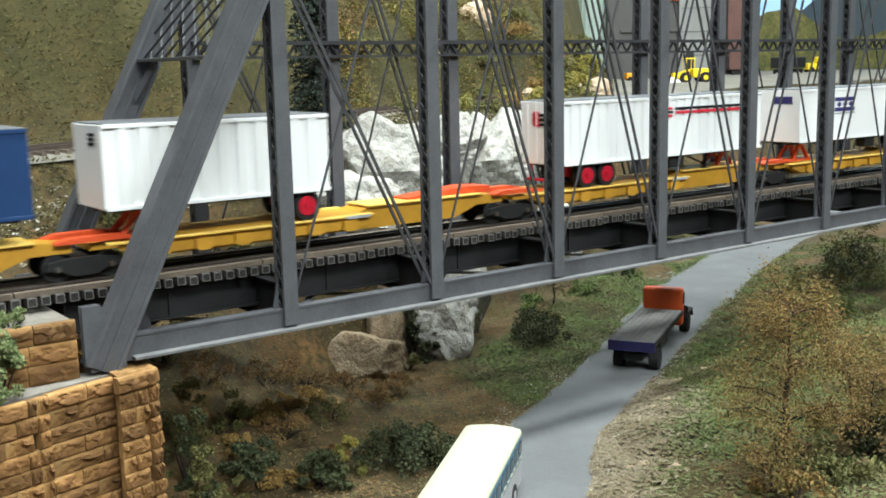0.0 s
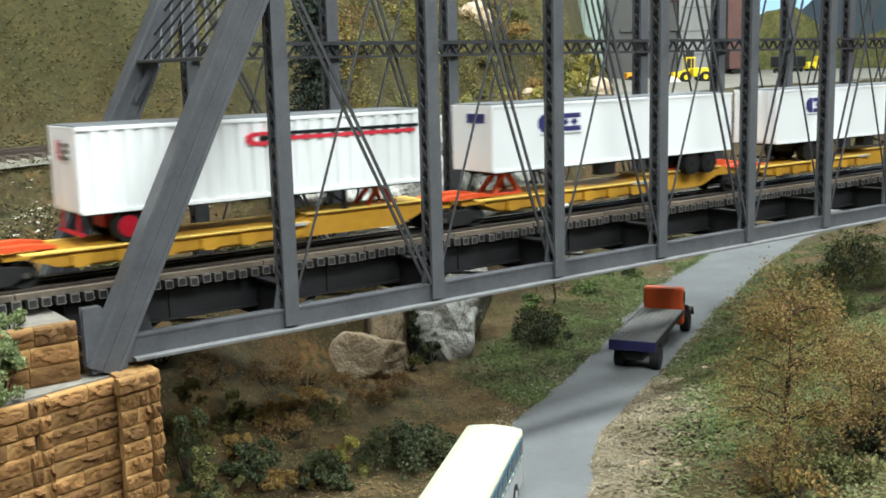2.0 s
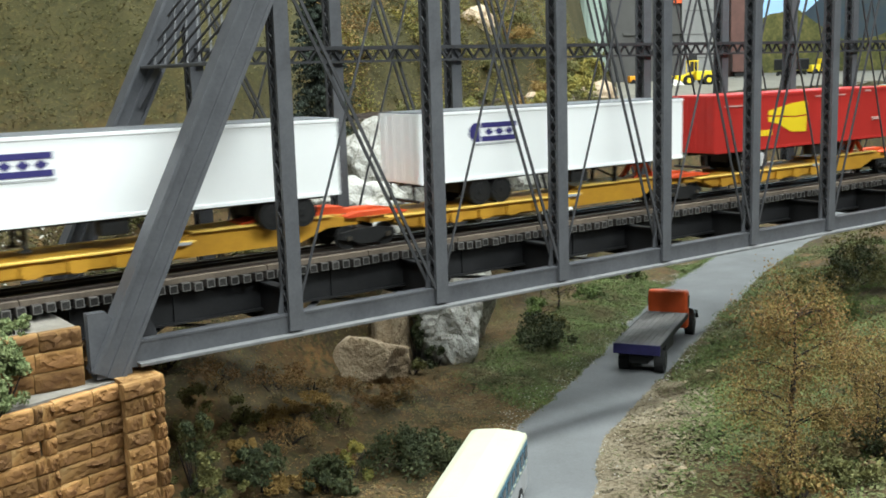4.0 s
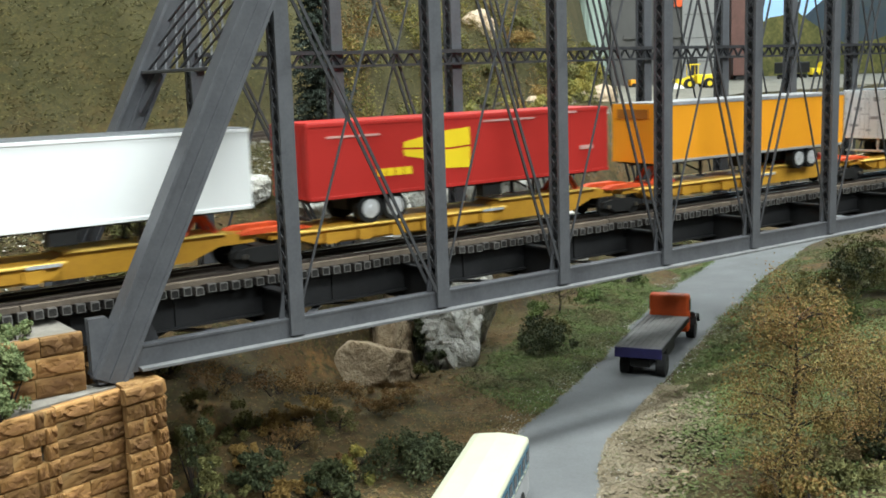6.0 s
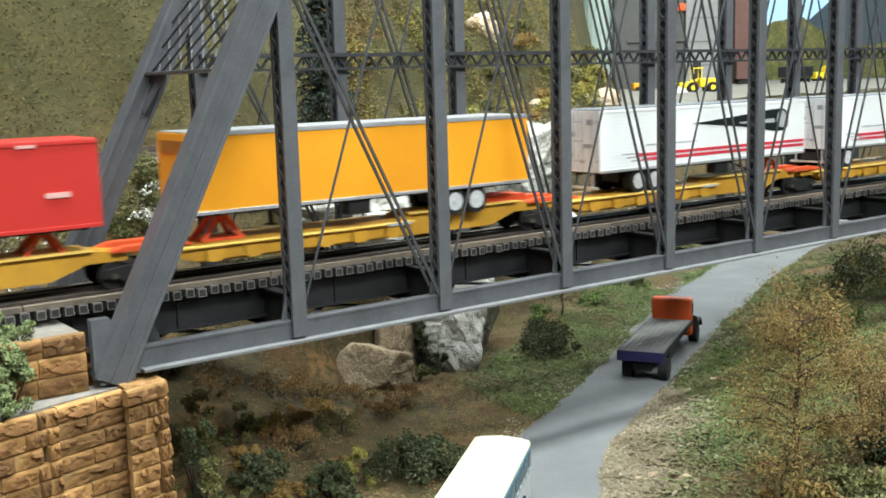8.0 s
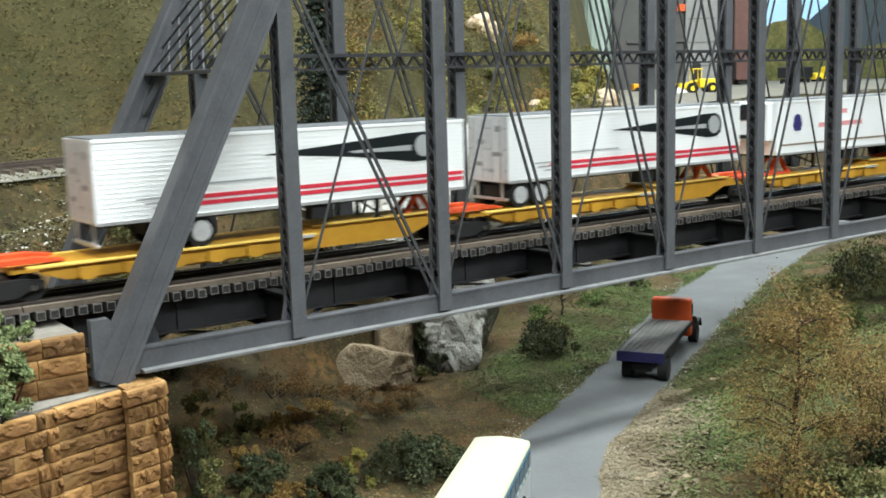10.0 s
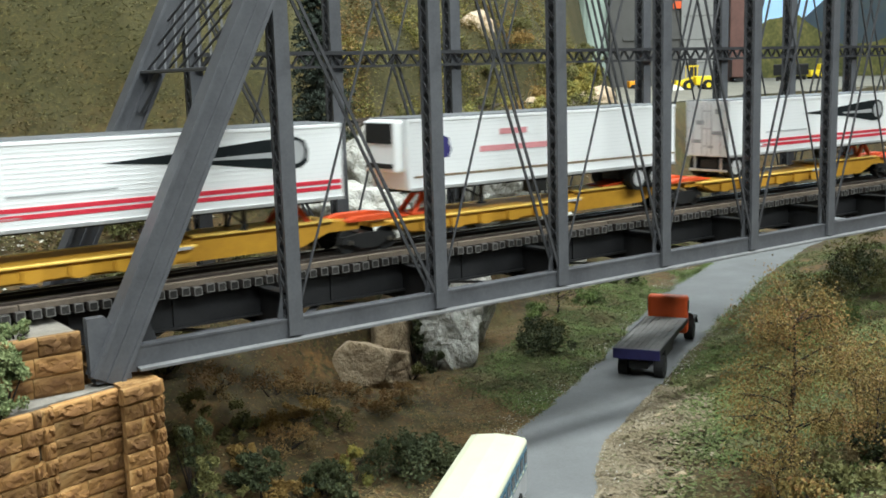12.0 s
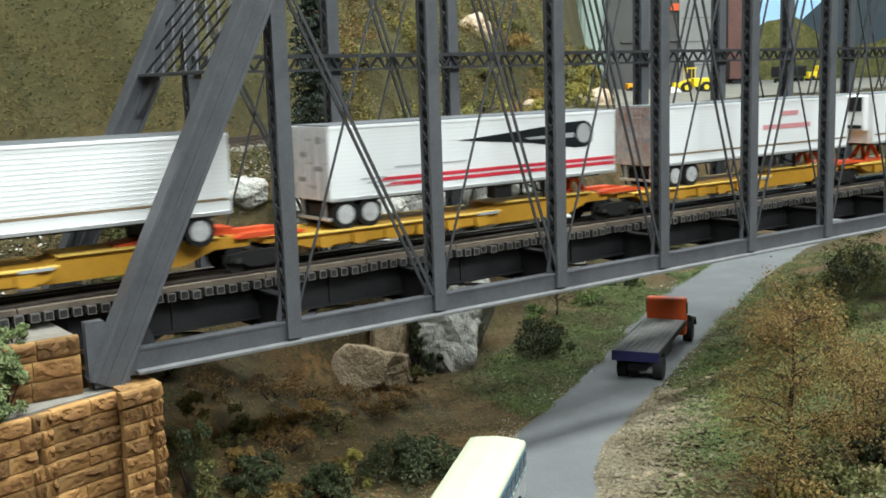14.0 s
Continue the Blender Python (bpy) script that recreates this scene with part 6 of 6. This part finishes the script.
def small_vehicle(label, paint, x, y, turn):
    ob = thing("yard_vehicle", (0, 0, 0), label, "vehicle")
    bm = bmesh.new()
    box(bm, 0, 36, -11, 11, 6, 20, 1.5)
    part("body", bm, paint, ob)
    bm = bmesh.new()
    box(bm, 20, 34, -10, 10, 20, 32, 1.2)
    cab = part("cab", bm, paint, ob)
    bm = bmesh.new()
    box(bm, 21.5, 32, -10.3, -10, 23, 30)
    part("window", bm, GLASS, cab)
    for wx in (8, 28):
        for wy in (-12, 8):
            bm = bmesh.new()
            rod(bm, (wx, wy, 6), (wx, wy + 4, 6), 6, 16)
            part("wheel", bm, TYRE, ob)
    return oriented(ob, x, y, turn)


small_vehicle("small orange utility vehicle in the yard", ORANGE, 1158, 880, -30).scale = (0.7, 0.7, 0.7)
small_vehicle("yellow truck parked at the back of the yard", LOADER, 1830, 1012, -30)

# gravel surface of the yard
GRAVEL = mat("yard_gravel", (0.20, 0.18, 0.145), (0.10, 0.09, 0.07), 38, 0.9, 0.5, c=(0.155, 0.145, 0.12), fine=2.2)
bm = bmesh.new()
cols = []
for k in range(70):
    x = 470 + k * 24
    ya, yb = through_points(x, RIM) + 92, max(through_points(x, RIM) + 93, min(1500, (x - 232) / 1.02))
    cols.append([bm.verts.new((x, ya + (yb - ya) * j / 14, ground(x, ya + (yb - ya) * j / 14) + 1.2)) for j in range(15)])
for p, q in zip(cols, cols[1:]):
    for j in range(14):
        bm.faces.new((p[j], q[j], q[j + 1], p[j + 1]))
single("yard_ground", bm, GRAVEL, "pale grey gravel surface of the yard", "ground", "structure", True)

# ---- second track along the ledge ----
ledge_track = thing("ledge_track", (68, 236, 50), "weathered single railway track along the ledge at the hill's foot", "railway track", kind="structure")


def ledge_at(x):
    x2 = x + 4
    p = Vector((x, through_points(x, LEDGE_LINE), through_points(x, LEDGE_Z)))
    d = (Vector((x2, through_points(x2, LEDGE_LINE), p.z)) - p).normalized()
    return p, Vector((-d.y, d.x, 0))


bm = bmesh.new()
rows = []
for k in range(81):
    p, side = ledge_at(-250 + k * 12)
    rows.append([bm.verts.new(p + side * u + Vector((0, 0, w + 0.25 * fbm(p.x, u * 3, 2, 6)))) for u, w in ((-21, -1.5), (-15, 1.4), (-6, 1.8), (6, 1.8), (15, 1.4), (21, -1.5))])
for a, b in zip(rows, rows[1:]):
    for k in range(5):
        bm.faces.new((a[k], b[k], b[k + 1], a[k + 1]))
part("ballast", bm, GRAVEL, ledge_track, "brown-grey ballast bed")
for u0 in (-8.3, 8.3):
    bm = bmesh.new()
    for (u, w0, w1) in ((1.0, 2.9, 3.3), (0.35, 3.3, 4.6), (0.6, 4.6, 5.3)):
        rows = []
        for k in range(81):
            p, side = ledge_at(-250 + k * 12)
            rows.append([bm.verts.new(p + side * (u0 + v) + Vector((0, 0, w))) for v, w in ((-u, w0), (u, w0), (u, w1), (-u, w1))])
        for a, b in zip(rows, rows[1:]):
            for k in range(4):
                bm.faces.new((a[k], a[(k + 1) % 4], b[(k + 1) % 4], b[k]))
    part("rail", bm, RAIL, ledge_track, "rusty rail")
bm = bmesh.new()
box(bm, -1.5, 1.5, -16, 16, -1.2, 1.2)
LEDGE_TIE = mesh_of(bm, TIMBER)
for k in range(130):
    p, side = ledge_at(-240 + k * 7.2)
    piece("tie", LEDGE_TIE, ledge_track, p + Vector((0, 0, 1.9)) - Vector((68, 236, 50)), (0, 0, math.degrees(math.atan2(side.y, side.x)) - 90 + RND.uniform(-1, 1)))

# ---- backdrop, room ----
SKY = mat("sky_backdrop_paint", (0.42, 0.68, 0.86), (0.55, 0.75, 0.88), 900, 0.9, 0.0, spread=0.5)
SKY.node_tree.nodes["Principled BSDF"].inputs["Emission Color"].default_value = (0.52, 0.74, 0.88, 1)
SKY.node_tree.nodes["Principled BSDF"].inputs["Emission Strength"].default_value = 0.4
FAR_MOUNTAIN = mat("painted_mountains", (0.045, 0.062, 0.085), (0.07, 0.085, 0.085), 120, 0.9, 0.1, c=(0.055, 0.075, 0.095), fine=16)
FAR_WOODS = mat("painted_woods", (0.045, 0.055, 0.022), (0.21, 0.18, 0.065), 38, 0.9, 0.4, c=(0.11, 0.11, 0.038), fine=8, spread=0.45)
WALL = mat("room_wall", (0.30, 0.30, 0.29), (0.26, 0.26, 0.25), 800, 0.9, 0.0)
CEIL = mat("ceiling_white", (0.45, 0.45, 0.44), (0.40, 0.40, 0.39), 600, 0.9, 0.0)
FLOORM = mat("room_floor", (0.2, 0.19, 0.18), (0.15, 0.14, 0.135), 300, 0.7, 0.0)
# backdrop board stands square to the yard
BX, BY = Vector((0.802, -0.598, 0)), Vector((0.598, 0.802, 0))
BO = Vector((1950, 1640, 0))


def ridge(name, d, base, profile, material, label):
    """A flat-topped cut-out of hills standing d in front of the backdrop."""
    bm = bmesh.new()
    front, back = [], []
    for k in range(121):
        u = -1500 + k * 25
        h = profile(u)
        p = BO + BX * u - BY * d
        front.append((bm.verts.new((p.x, p.y, base)), bm.verts.new((p.x, p.y, h))))
        q = p + BY * 14
        back.append((bm.verts.new((q.x, q.y, base)), bm.verts.new((q.x, q.y, h - 2))))
    for k in range(120):
        bm.faces.new((front[k][0], front[k + 1][0], front[k + 1][1], front[k][1]))
        bm.faces.new((front[k][1], front[k + 1][1], back[k + 1][1], back[k][1]))
        bm.faces.new((back[k][1], back[k + 1][1], back[k + 1][0], back[k][0]))
    return single(name, bm, material, label, "backdrop", "structure")


bm = bmesh.new()
a, b = BO - BX * 1600, BO + BX * 1600
vsq = [bm.verts.new(v) for v in ((a.x, a.y, -300), (b.x, b.y, -300), (b.x, b.y, 1150), (a.x, a.y, 1150))]
bm.faces.new(vsq)
bmesh.ops.solidify(bm, geom=bm.faces[:], thickness=10)
single("backdrop_sky", bm, SKY, "pale blue painted sky backdrop behind the layout", "backdrop", "structure")
ridge("backdrop_mountains", 30, 0, lambda u: 150 + 130 * smooth01((u - 330) / 260) + 26 * fbm(u, 0, 0, 140, 4), FAR_MOUNTAIN, "dark blue painted mountains on the backdrop")
ridge("backdrop_woods", 60, 0, lambda u: 128 + 95 * math.exp(-((u - 395) / 105) ** 2) + 34 * smooth01((u - 520) / 160) + 16 * fbm(u, 3, 0, 60, 5) + 8 * fbm(u, 9, 0, 16, 3), FAR_WOODS, "green wooded foothills on the backdrop")

for nm, args, m in (("room_floor", (-3200, 4200, -2600, 3600, -1120, -1100), FLOORM), ("ceiling", (-3200, 4200, -2600, 3600, 1200, 1230), CEIL),
                    ("wall_south", (-3200, 4200, -2620, -2600, -1100, 1200), WALL), ("wall_north", (-3200, 4200, 3600, 3620, -1100, 1200), WALL),
                    ("wall_west", (-3220, -3200, -2600, 3600, -1100, 1200), WALL), ("wall_east", (4200, 4220, -2600, 3600, -1100, 1200), WALL)):
    bm = bmesh.new()
    box(bm, *args)
    single(nm, bm, m, "plain " + ("white ceiling" if nm == "ceiling" else "floor" if "floor" in nm else "painted wall") + " of the layout room", nm.split("_")[0] if nm != "room_floor" else "floor", "structure")
bm = bmesh.new()
box(bm, -2000, 2600, -352, -341, -1100, -60)
single("layout_fascia", bm, FLOORM, "dark fascia board along the edge of the layout", "fascia", "structure")


motions()
